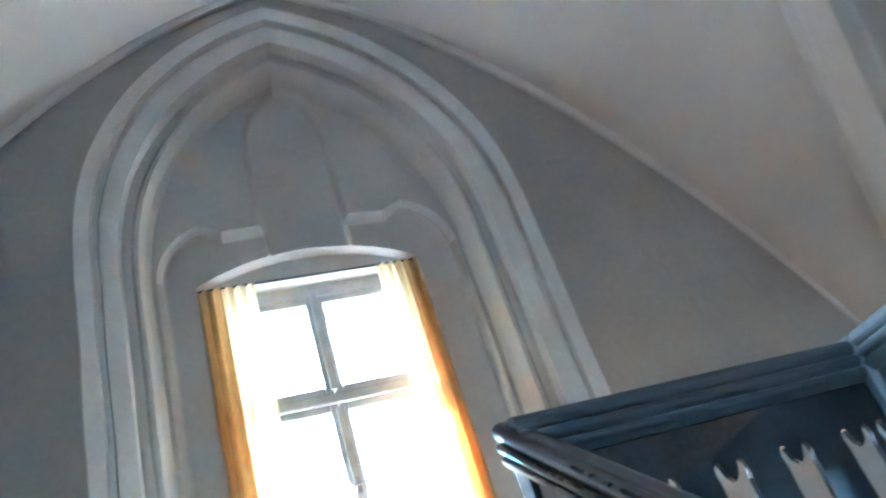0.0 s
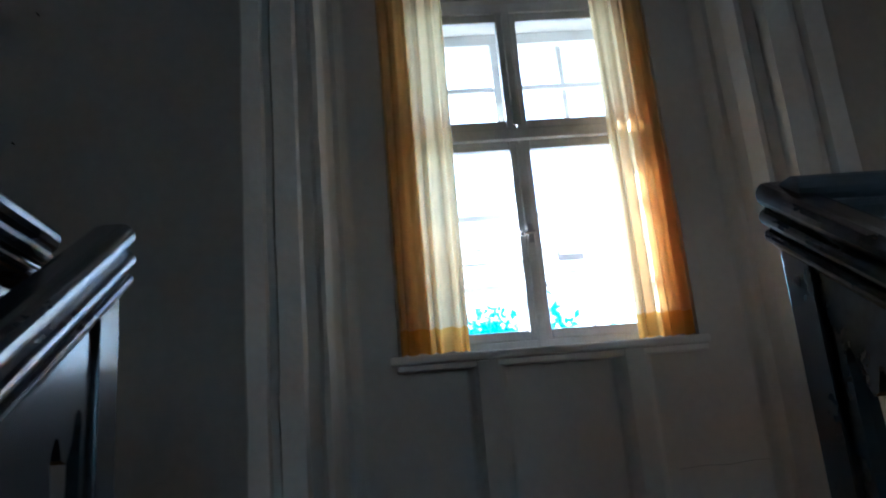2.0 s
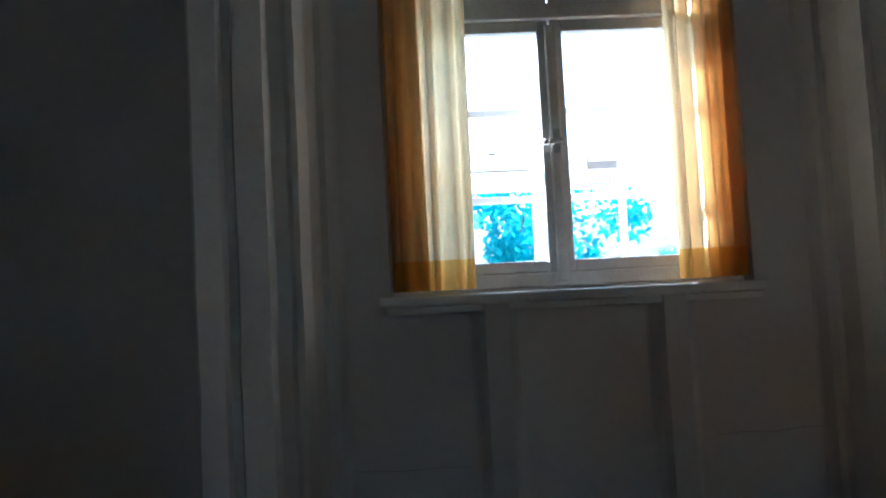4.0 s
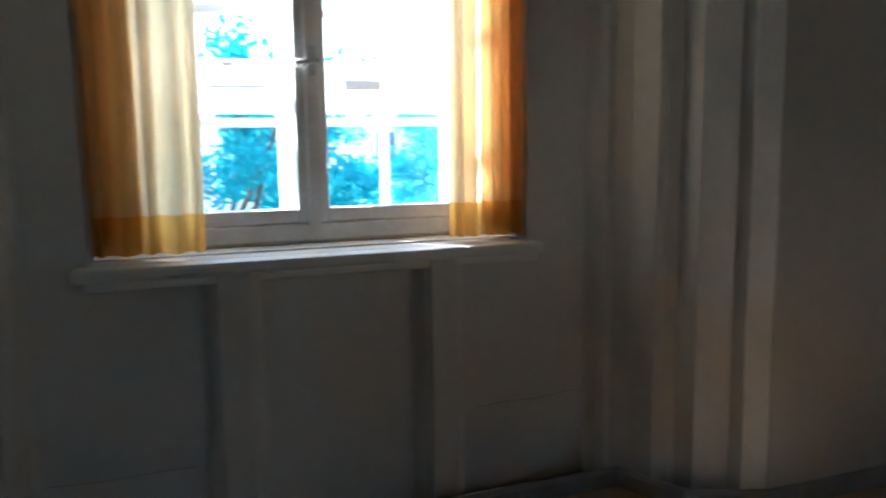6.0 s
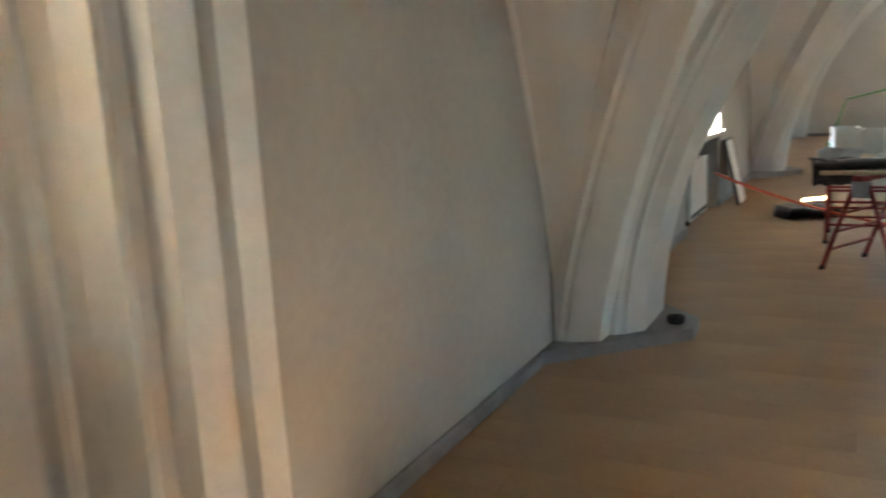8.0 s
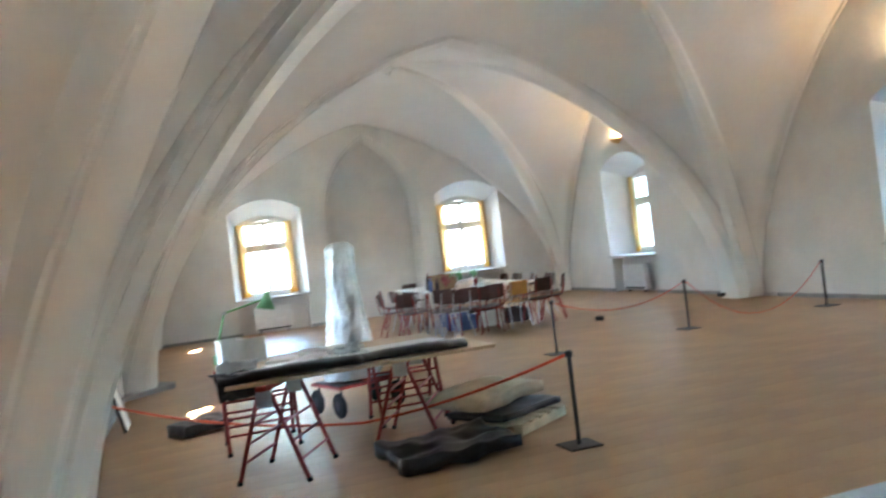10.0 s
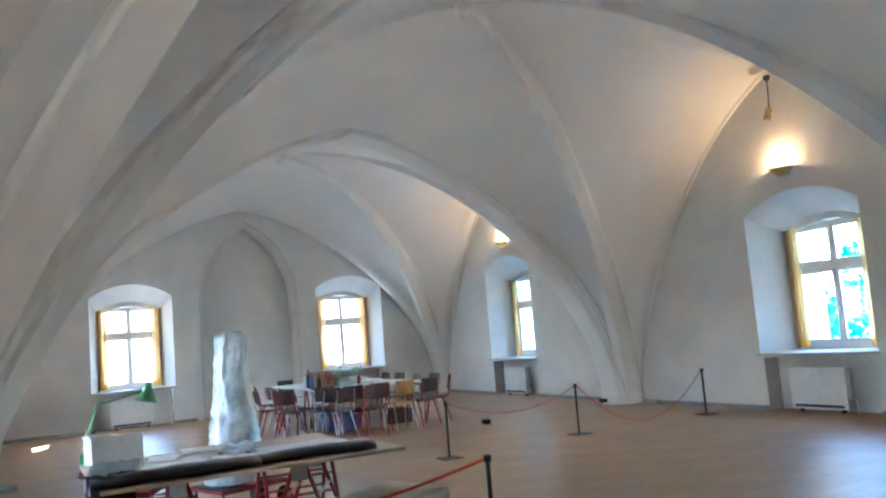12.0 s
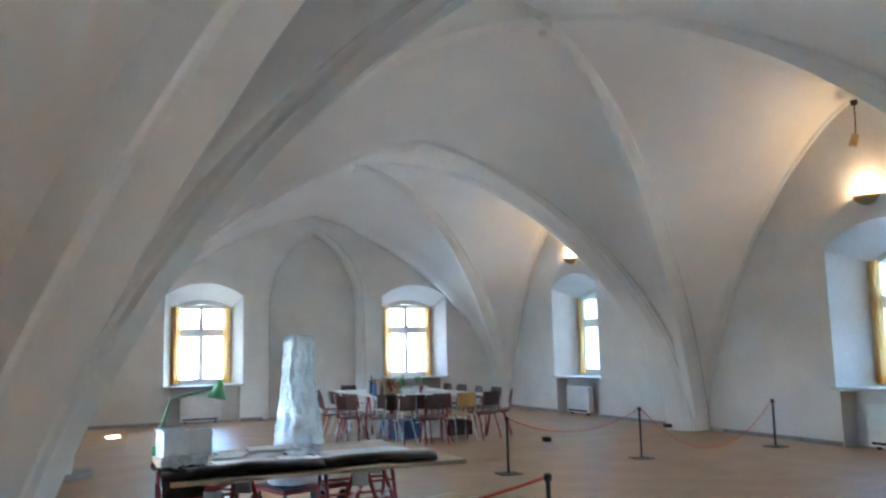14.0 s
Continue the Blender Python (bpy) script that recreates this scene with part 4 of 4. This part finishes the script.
            if line and i == 0:
                continue
            line.append(p.lerp(q, t) - Vector((0, 0, 4 * g * t * (1 - t))))
    return tagged(finish("barrier_cord", tube(line, r, 6), CORD, smooth=True), label, "cord", "cords between the barrier posts")


rope([(9.50, -5.495, 0.665), (9.73, -7.615, 0.665)], [0.22], "thin orange-red cord sagging between barrier posts")
rope([(9.73, -7.685, 0.665), (9.67, -9.995, 0.665)], [0.60], "thin orange-red cord sagging between barrier posts")
rope([(5.34, -3.58, 0.665), (7.0, -2.35, 0.10), (8.72, -0.02, 0.42)], [0.05, 0.10], "orange-red cord slung low under the work table", 0.012)

# ---- things on the floor ----
ob = finish("black_tarp", crumple(slab(0.66, 0.92, 0.10, 22, pose(0, 0, 0.03)), 0.04, 6, 8), BLACK, smooth=True)
for v in ob.data.vertices:
    v.co.z = max(v.co.z, 0.002)
ob.matrix_world = pose(5.74, -2.72, 0, 0, 0, 6)
tagged(ob, "folded black plastic tarpaulin lying on the floor", "tarpaulin")
pal = empty("foam_pallet", pose(6.35, -3.50, 0, 0, 0, 35))
tagged(pal, "beige slatted pallet lying on the floor", "pallet")
for i in range(5):
    part("deck_slat", box(-0.33, 0.33, -0.36 + i * 0.15, -0.24 + i * 0.15, 0.07, 0.09, 0.003), FOAM, pal)
for x in (-0.29, 0.0, 0.29):
    part("runner", box(x - 0.04, x + 0.04, -0.36, 0.36, 0.0, 0.069, 0.003), FOAM, pal)
ob = finish("padded_blanket", crumple(slab(0.62, 0.80, 0.05, 16, pose(0, 0, 0.012)), 0.022, 4, 11), BLACK, smooth=True)
ob.matrix_world = pose(6.42, -3.48, 0.095, 0, 0, 30)
tagged(ob, "dark padded blanket lying on the pallet", "blanket")
bm = slab(0.66, 0.86, 0.09, 20, Matrix.Identity(4))
for v in bm.verts:
    v.co.z += 0.10 * math.exp(-((v.co.x / 0.26) ** 2 + (v.co.y / 0.36) ** 2)) * (v.co.z > 0.05)
ob = finish("foam_bolster", crumple(bm, 0.02, 5, 13), GREY, smooth=True)
ob.data.materials[0] = FOAM
ob.matrix_world = pose(6.62, -3.38, 0.185, 0, 0, 30)
tagged(ob, "pale padded cover heaped on the blanket", "padding")
ob = finish("black_bag", crumple(slab(0.42, 0.5, 0.10, 16, pose(0, 0, 0.025)), 0.05, 5, 21), BLACK, smooth=True)
for v in ob.data.vertices:
    v.co.z = max(v.co.z, 0.002)
ob.matrix_world = pose(8.45, -0.98, 0, 0, 0, 25)
tagged(ob, "black plastic bag lying flat on the floor", "bag")


def dolly(m):
    top = empty("transport_dolly", m)
    tagged(top, "red tubular transport dolly with black rubber wheels", "dolly")
    part("frame", tube([(-0.3, -0.35, 0.30), (0.3, -0.35, 0.30), (0.3, 0.35, 0.30), (-0.3, 0.35, 0.30), (-0.3, -0.34, 0.30)], 0.018), RED, top)
    part("deck", box(-0.28, 0.28, -0.33, 0.33, 0.305, 0.325, 0.004), METAL, top)
    for x in (-0.24, 0.24):
        for y in (-0.34, 0.34):
            w = part("wheel", lathe([(0.05, -0.022), (0.11, -0.022), (0.125, -0.01), (0.125, 0.01), (0.11, 0.022), (0.05, 0.022)], 20), RUBBER, top)
            w.matrix_local = pose(x, y, 0.126, 90, 0, 0)
            part("hub", lathe([(0.0, -0.026), (0.048, -0.026), (0.048, 0.026), (0.0, 0.026)], 14), METAL, w)
            part("fork", box(x - 0.02, x + 0.02, y - 0.034, y - 0.026, 0.10, 0.30, 0.003), METAL, top)
    part("strap", box(-0.285, 0.285, -0.05, 0.05, 0.326, 0.332), CORD, top)
    return top


dolly(pose(8.2, -2.55, 0, 0, 0, 18))


def leaning_panel(m, w, h, label, mat):
    top = empty("framed_panel", m)
    tagged(top, label, "panel", "panels leaning on the wall")
    part("board", box(-w / 2, w / 2, -0.012, 0.012, 0.0, h, 0.003), mat, top)
    bm = bmesh.new()
    for s in (-1, 1):
        box(*sorted((s * w / 2, s * (w / 2 + 0.02))), -0.018, 0.018, 0.0, h, 0.003, bm)
    box(-w / 2, w / 2, -0.018, 0.018, h, h + 0.02, 0.003, bm)
    part("edge_strip", bm, BLACK, top)
    return top


leaning_panel(pose(9.45, -0.21, 0.0, -13, 0, 0), 0.5, 0.74, "white board with dark edges leaning against the wall", PAPER)
ob = finish("cable_box", lathe([(0.046, 0.0), (0.053, 0.02), (0.050, 0.04), (0.032, 0.045), (0.02, 0.035)], 18), RUBBER, smooth=True)
ob.matrix_world = pose(4.17, -0.55, 0.071)
tagged(ob, "small round black cable reel on the pier plinth", "cable reel")
ob = finish("door_wedge", crumple(slab(0.14, 0.09, 0.07, 5, Matrix.Identity(4)), 0.015, 9, 31), RUBBER)
for v in ob.data.vertices:
    v.co.z = max(v.co.z, 0.001)
ob.matrix_world = pose(12.2, -7.58, 0)
tagged(ob, "small dark object lying on the floor", "clutter")
ob = finish("cable_tray", crumple(slab(0.14, 0.09, 0.06, 5, Matrix.Identity(4)), 0.01, 9, 33), RUBBER)
for v in ob.data.vertices:
    v.co.z = max(v.co.z, 0.001)
ob.matrix_world = pose(12.3, -10.15, 0.071)
tagged(ob, "small dark socket box on the pier plinth", "socket box")

# ---- long table with chairs ----
lt = empty("long_table", pose(15.35, -6.25, 0, 0, 0, 0))
tagged(lt, "long white-topped table cluttered with material", "table")
part("tabletop", box(-1.75, 1.75, -0.95, 0.95, 0.72, 0.75, 0.005), PAPER, lt)
for x in (-1.45, 0.0, 1.45):
    for y in (-0.75, 0.75):
        bm = rod((x - 0.22, y, 0.0), (x - 0.03, y, 0.72), 0.016)
        rod((x + 0.22, y, 0.0), (x + 0.03, y, 0.72), 0.016, bm)
        rod((x - 0.15, y, 0.25), (x + 0.15, y, 0.25), 0.012, bm)
        part("trestle_leg", bm, RED, lt)


def crate(x, y, w, d, h, a, mat, label):
    top = empty("crate", pose(x, y, 0, 0, 0, a))
    tagged(top, label, "crate", "crates under the long table")
    bm = box(-w / 2, w / 2, -d / 2, d / 2, 0.0, 0.01)
    for sx in (-1, 1):
        box(*sorted((sx * w / 2, sx * (w / 2 - 0.01))), -d / 2, d / 2, 0.01, h, 0, bm)
        box(-w / 2 + 0.01, w / 2 - 0.01, *sorted((sx * d / 2, sx * (d / 2 - 0.01))), 0.01, h, 0, bm)
    part("body", bm, mat, top)
    rim = bmesh.new()
    for sx in (-1, 1):
        box(*sorted((sx * (w / 2 + 0.001), sx * (w / 2 + 0.015))), -d / 2 - 0.015, d / 2 + 0.015, h - 0.03, h, 0, rim)
        box(-w / 2 - 0.001, w / 2 + 0.001, *sorted((sx * (d / 2 + 0.001), sx * (d / 2 + 0.015))), h - 0.03, h, 0, rim)
    part("rim", rim, mat, top)
    return top


for x, y, a, mat in ((14.1, -5.75, 5, BLUE), (14.1, -6.3, -4, PAPER), (14.15, -6.8, 8, DARKSHELL), (15.0, -5.9, 0, BLUE), (15.1, -6.5, 6, DARKSHELL), (16.0, -6.2, -5, BLUE)):
    crate(x, y, 0.40, 0.46, 0.26, a, mat, "open plastic crate standing under the long table")


def chair(m, shell, label, tube_paint=None):
    """A stacking chair: bent plywood seat and back on a steel tube frame."""
    top = empty("stacking_chair", m)
    pipe = tube_paint or STEEL
    tagged(top, label, "chair", "chairs round the long table")
    rings = []
    for i in range(7):
        t = i / 6
        x = -0.20 + 0.40 * t
        z = 0.45 - 0.015 * math.sin(math.pi * t)
        rings.append([(x, -0.19, z), (x, 0.0, z - 0.012), (x, 0.19, z), (x, 0.19, z + 0.012), (x, 0.0, z), (x, -0.19, z + 0.012)])
    part("seat", loft(rings), shell, top)
    rings = []
    for i in range(6):
        t = i / 5
        z = 0.58 + 0.24 * t
        x = -0.215 - 0.05 * t
        hw = 0.19 - 0.03 * abs(t - 0.4)
        rings.append([(x + 0.02, -hw, z), (x - 0.015, 0.0, z), (x + 0.02, hw, z), (x + 0.008, hw, z), (x - 0.027, 0.0, z), (x + 0.008, -hw, z)])
    part("backrest", loft(rings), shell, top)
    for s in (-1, 1):
        part("front_leg", rod((0.22, s * 0.20, 0.0), (0.14, s * 0.17, 0.432), 0.011), pipe, top)
        part("back_leg", rod((-0.24, s * 0.20, 0.0), (-0.10, s * 0.17, 0.432), 0.011), pipe, top)
        part("back_stay", tube([(-0.05, s * 0.17, 0.43), (-0.20, s * 0.175, 0.45), (-0.24, s * 0.175, 0.60), (-0.262, s * 0.165, 0.78)], 0.010), pipe, top)
    part("cross_bar", rod((-0.10, -0.17, 0.425), (-0.10, 0.17, 0.425), 0.009), pipe, top)
    return top


first = chair(pose(13.35, -5.15, 0, 0, 0, 20), SHELL, "brown plywood stacking chair with steel legs at the table")
redleg = chair(pose(13.32, -5.62, 0, 0, 0, -6), SHELL, "brown plywood stacking chair with red tubular legs", RED)
for x, y, a in ((14.2, -5.02, -70), (15.5, -5.05, -84), (17.45, -5.8, 185), (14.3, -7.5, 95), (15.9, -7.5, 99), (13.05, -5.3, 14), (13.75, -5.35, -25)):
    copy_thing(first, pose(x, y, 0, 0, 0, a))
for x, y, a in ((13.30, -6.05, 4), (14.85, -5.0, -95), (16.2, -5.0, -100), (17.42, -6.5, 172), (15.1, -7.48, 84), (13.9, -4.75, -40), (13.02, -5.9, -10), (16.7, -7.5, 92), (14.75, -4.62, -88)):
    copy_thing(redleg, pose(x, y, 0, 0, 0, a))
chair(pose(13.25, -6.5, 0, 0, 0, 3), OCHRE, "light ochre plywood stacking chair with steel legs")
second = chair(pose(13.5, -7.35, 0, 0, 0, 60), DARKSHELL, "dark plywood stacking chair with red tubular legs", RED)
copy_thing(second, pose(13.28, -6.95, 0, 0, 0, 12))

ZL = 0.751


def carton(x, y, w, d, h, a, mat, label):
    top = empty("carton", pose(x, y, ZL, 0, 0, a))
    tagged(top, label, "box", "cartons on the long table")
    part("body", box(-w / 2, w / 2, -d / 2, d / 2, 0, h, 0.004), mat, top)
    part("flap", box(-w / 2, w / 2, -d / 2 - 0.004, 0.0, h + 0.001, h + 0.005), mat, top)
    return top


carton(14.55, -5.55, 0.32, 0.30, 0.30, 12, CARD, "open brown cardboard carton on the long table")
carton(14.3, -5.9, 0.28, 0.22, 0.10, -10, PAPER, "flat white box on the long table")
carton(15.2, -6.4, 0.30, 0.40, 0.12, 20, PAPER, "flat white box on the long table")

for x, y, w, d, a in ((14.9, -6.05, 0.42, 0.30, 14), (15.7, -6.2, 0.46, 0.32, -8), (14.35, -6.45, 0.34, 0.26, 25), (16.3, -6.1, 0.40, 0.30, 5)):
    carton(x, y, w, d, 0.055, a, PAPER, "shallow white tray on the long table")
carton(14.75, -5.85, 0.24, 0.20, 0.22, -20, CARD, "small brown cardboard carton on the long table")


def potted_sprig(x, y, mat, pot, label, seed):
    """A small pot with a tuft of stalks and leaves."""
    rnd = random.Random(seed)
    top = empty("potted_plant", pose(x, y, ZL))
    tagged(top, label, "plant", "small plants on the long table")
    part("pot", lathe([(0.0, 0.0), (0.04, 0.0), (0.055, 0.09), (0.048, 0.09), (0.04, 0.03)], 14), pot, top)
    bm = bmesh.new()
    for _ in range(16):
        a, r, h = rnd.uniform(0, 6.28), rnd.uniform(0.03, 0.12), rnd.uniform(0.16, 0.30)
        e = Vector((r * math.cos(a), r * math.sin(a), h))
        rod((0, 0, 0.07), e, 0.003, bm, 5)
        for k in range(3):
            q = e + Vector((rnd.uniform(-0.03, 0.03), rnd.uniform(-0.03, 0.03), rnd.uniform(-0.05, 0.03)))
            u = Vector((rnd.gauss(0, 1), rnd.gauss(0, 1), rnd.gauss(0, 1))).normalized() * 0.028
            v = u.orthogonal().normalized() * 0.014
            bm.faces.new([bm.verts.new(c) for c in (q - u, q + v, q + u, q - v)])
    part("leaves", bm, mat, top)
    return top


potted_sprig(13.85, -5.45, RED, CARD, "small pot of red flowers on the long table", 3)
potted_sprig(15.2, -6.05, GREEN, PAPER, "small green potted plant on the long table", 5)
potted_sprig(15.9, -6.75, GREEN, CARD, "small green potted plant on the long table", 9)


def bottle(x, y, h, mat, label):
    top = empty("bottle", pose(x, y, ZL))
    tagged(top, label, "bottle", "bottles on the long table")
    part("body", lathe([(0.0, 0.0), (0.038, 0.0), (0.04, 0.01), (0.04, h * 0.6), (0.016, h * 0.78), (0.015, h * 0.92)], 14), mat, top, smooth=True)
    part("cap", lathe([(0.018, h * 0.92), (0.018, h), (0.0, h)], 12), RED, top)
    return top


for x, y, h, mat in ((14.1, -5.35, 0.26, DARKSHELL), (14.35, -5.3, 0.30, BLUE), (15.0, -5.45, 0.34, METAL), (15.3, -5.5, 0.25, STEEL), (15.9, -6.0, 0.28, GREEN), (14.6, -6.3, 0.2, RED), (15.4, -5.9, 0.22, PAPER), (16.4, -6.6, 0.3, GREEN)):
    bottle(x, y, h, mat, "small bottle with a screw cap on the long table")
for i, (x, y, a) in enumerate(((13.9, -6.2, 10), (14.0, -6.7, -15), (14.8, -6.8, 30), (15.6, -6.6, 5), (14.4, -6.55, 50), (13.95, -5.75, 80))):
    ob = finish("paper_sheet", slab(0.30, 0.42, 0.004 + 0.006 * (i % 3), 3, Matrix.Identity(4)), PAPER)
    ob.matrix_world = pose(x, y, ZL + 0.0004 * i, 0, 0, a)
    tagged(ob, "white paper stack lying on the long table", "paper", "papers on the long table")

# ---- small marks on the niche wall ----
def crack(name, pts, y):
    bm = bmesh.new()
    for (x0, z0), (x1, z1) in zip(pts, pts[1:]):
        rod((x0, y, z0), (x1, y, z1), 0.001, bm, 4)
    return tagged(finish(name, bm, GREY), "hairline crack in the plaster below the window", "crack", kind="structure")


crack("trim_crack_1", [(0.50, 0.33), (0.62, 0.338), (0.74, 0.332), (0.86, 0.344), (0.985, 0.340)], 0.4995)
crack("trim_crack_2", [(-0.92, 0.27), (-0.74, 0.262), (-0.58, 0.268), (-0.48, 0.264)], 0.4995)
# The two western stubs stand for small dark stains on the wall.
for x, y, z in ((1.235, 0.165, 1.21), (-2.35, -0.003, 1.92), (-2.28, -0.003, 2.55)):
    nl = tagged(finish("nail", rod((x, y + 0.01, z), (x - 0.002, y - 0.014, z + 0.002), 0.0042, sides=8), METAL), "small dark stub in the plaster wall", "nail", "nails in the wall")

# ---- outside ----
GROUND = material("court_gravel", (0.30, 0.29, 0.26), 0.9, vary=0.2, scale=0.5, bump=0.3)
tagged(finish("ground", box(-400, 400, -400, 400, -4.6, -4.5), GROUND), "pale gravel ground outside", "ground", kind="structure")
RENDER = material("white_render", (0.78, 0.77, 0.74), 0.9, vary=0.06, scale=0.6, bump=0.2)
TILE = material("roof_tiles", (0.24, 0.22, 0.21), 0.8, vary=0.2, scale=3, bump=0.3)
DARKGLASS = material("far_window_glass", (0.10, 0.12, 0.14), 0.1, vary=0.1)


def low_house(m, w, depth, eaves, ridge, count, label):
    """A low house with a pitched roof and a row of windows; its front faces -y."""
    top = empty("house", m)
    tagged(top, label, "house")
    part("wall", box(-w / 2, w / 2, 0, depth, -4.5, eaves), RENDER, top)
    rings = [[(sx * (w / 2 + 0.3), -0.5, eaves - 0.1), (sx * (w / 2 + 0.3), depth / 2, ridge), (sx * (w / 2 + 0.3), depth + 0.5, eaves - 0.1), (sx * (w / 2 + 0.3), depth / 2, ridge - 0.25)] for sx in (-1, 1)]
    part("roof", loft(rings), TILE, top)
    for i in range(count):
        x = -w / 2 + w * (i + 0.5) / count
        wd = part("window", box(x - 0.55, x + 0.55, -0.06, -0.01, eaves - 2.3, eaves - 0.6), RENDER, top)
        part("pane", box(x - 0.47, x + 0.47, -0.075, -0.062, eaves - 2.2, eaves - 0.7), DARKGLASS, wd)
    part("gutter", box(-w / 2 - 0.3, w / 2 + 0.3, -0.62, -0.5, eaves - 0.2, eaves - 0.08, 0.02), STEEL, top)
    return top


low_house(pose(6, 36, 0), 60, 9, 2.4, 5.2, 18, "low white rendered house with tiled roof across the court")
low_house(pose(56, -5, 0, 0, 0, -90), 40, 9, 1.4, 4.2, 12, "low white rendered house with tiled roof beyond the end wall")


LEAF = cloth("sunlit_leaves", (0.05, 0.40, 0.47), 0.62)
BARK = material("bark", (0.12, 0.09, 0.07), 0.9, vary=0.3, scale=6, bump=0.5)


def tree(m, height, crown, seed, label):
    """Tapered trunk, limbs and a crown of small leaf cards in clumps with gaps."""
    rnd = random.Random(seed)
    top = empty("tree", m)
    tagged(top, label, "tree", "trees outside the hall")
    bm = rod((0, 0, -0.1), (0.1, 0.05, height * 0.55), 0.22, r2=0.10, sides=10)
    ends = []
    for i in range(9):
        a, h = rnd.uniform(0, 6.28), height * rnd.uniform(0.35, 0.55)
        e = Vector((math.cos(a) * crown * rnd.uniform(0.4, 0.8), math.sin(a) * crown * rnd.uniform(0.4, 0.8), height * rnd.uniform(0.6, 0.95)))
        rod((0.05, 0.03, h), e, 0.07, bm, 6, 0.02)
        ends.append(e)
    part("trunk", bm, BARK, top)
    verts, faces = [], []
    for c in range(64):
        e = rnd.choice(ends)
        ctr = e + Vector((rnd.gauss(0, 1), rnd.gauss(0, 1), rnd.gauss(0, 0.8))) * crown * 0.28
        rad = crown * rnd.uniform(0.12, 0.26)
        for _ in range(230):
            p = ctr + Vector((rnd.gauss(0, 1), rnd.gauss(0, 1), rnd.gauss(0, 0.8))).normalized() * rad * rnd.uniform(0.4, 1.0)
            u = Vector((rnd.gauss(0, 1), rnd.gauss(0, 1), rnd.gauss(0, 1))).normalized()
            v = u.orthogonal().normalized()
            s = rnd.uniform(0.05, 0.10)
            k = len(verts)
            verts += [p - u * s, p + v * s * 0.5, p + u * s, p - v * s * 0.5]
            faces.append((k, k + 1, k + 2, k + 3))
    me = bpy.data.meshes.new("crown")
    me.from_pydata(verts, [], faces)
    me.materials.append(LEAF)
    ob = new("crown", me)
    ob.parent = top
    return top


for i, (x, y, h, c) in enumerate(((-5.5, 11, 5.8, 2.8), (-2.0, 10, 5.6, 2.7), (0.5, 10.5, 7.5, 2.3), (5.0, 10.5, 5.6, 2.7), (8.5, 11, 5.3, 2.7), (12, 10.5, 5.5, 2.6), (16, 12, 6.0, 2.8), (-3.0, 24, 6.2, 3.2), (9.5, 21, 6.4, 3.2), (15.5, 22, 6.6, 3.2))):
    tree(pose(x, y, -4.5, 0, 0, i * 50), h, c, 40 + i, "leafy green tree in the court")
for i, (x, y, h, c) in enumerate(((3, -19, 7.5, 3.0), (8, -21, 8.5, 3.2), (13.5, -19, 7.0, 2.8), (19, -20, 8.0, 3.1), (11, -27, 9, 3.5))):
    tree(pose(x, y, -4.5, 0, 0, i * 70), h, c, 60 + i, "leafy green tree beside the hall")


# ---- floor boards ----
BW, BL = 0.20, 2.16
share = {}


def board_mesh(length, width):
    key = (round(length, 3), round(width, 3))
    if key not in share:
        bm = bmesh.new()
        a, b = width / 2 - 0.0005, length / 2 - 0.0005
        loft([[(-a, -b, -0.0035), (a, -b, -0.0035), (a, b, -0.0035), (-a, b, -0.0035)], [(-a, -b, -0.001), (a, -b, -0.001), (a, b, -0.001), (-a, b, -0.001)],
              [(-a + 0.001, -b + 0.001, 0.0), (a - 0.001, -b + 0.001, 0.0), (a - 0.001, b - 0.001, 0.0), (-a + 0.001, b - 0.001, 0.0)]], bm)
        bmesh.ops.recalc_face_normals(bm, faces=bm.faces[:])
        me = bpy.data.meshes.new("floor_board")
        bm.to_mesh(me)
        bm.free()
        me.materials.append(FLOOR)
        share[key] = me
    return share[key]


def board_runs():
    i = 0
    x = WEST
    while x < LX:
        i += 1
        w = min(BW, LX - x)
        y = 0.39 - (i * 0.83) % BL if abs(x) < 1.4 else 0.30 - (i * 0.83) % BL
        top = 0.39 if abs(x + w / 2) < 1.05 else 0.0
        cuts = [top]
        while y > -W:
            if y < top - 0.02:
                cuts.append(y)
            y -= BL
        cuts.append(-W)
        for a, b in zip(cuts, cuts[1:]):
            if x + w > WELL[0] - 0.001 and x < WELL[1] + 0.001 and b < WELL[3] and a > WELL[2]:
                if a > WELL[3]:
                    yield x, w, a, WELL[3]
                if b < WELL[2]:
                    yield x, w, WELL[2], b
            elif a - b > 0.01:
                yield x, w, a, b
        x += BW


near, rest = 0, []
for x, w, a, b in board_runs():
    if 1.2 < x < 8.4 and a > -6.6 and near < 290:
        near += 1
        ob = new("floor_board", board_mesh(a - b, w))
        ob.parent = floor
        ob.location = (x + w / 2, (a + b) / 2, 0.0)
    else:
        rest.append((x + 0.0005, x + w - 0.0005, a - 0.0005, b + 0.0005))
verts, faces = [], []
for x0, x1, a, b in rest:
    k = len(verts)
    verts += [(x0, b, -0.0035), (x1, b, -0.0035), (x1, a, -0.0035), (x0, a, -0.0035), (x0, b, 0), (x1, b, 0), (x1, a, 0), (x0, a, 0)]
    faces += [(k + 4, k + 5, k + 6, k + 7), (k, k + 1, k + 5, k + 4), (k + 1, k + 2, k + 6, k + 5), (k + 2, k + 3, k + 7, k + 6), (k + 3, k, k + 4, k + 7)]
me = bpy.data.meshes.new("floor_boards_far")
me.from_pydata(verts, [], faces)
me.materials.append(FLOOR)
ob = new("floor_boards_far", me)
ob.parent = floor
tagged(ob, kind="stuff")
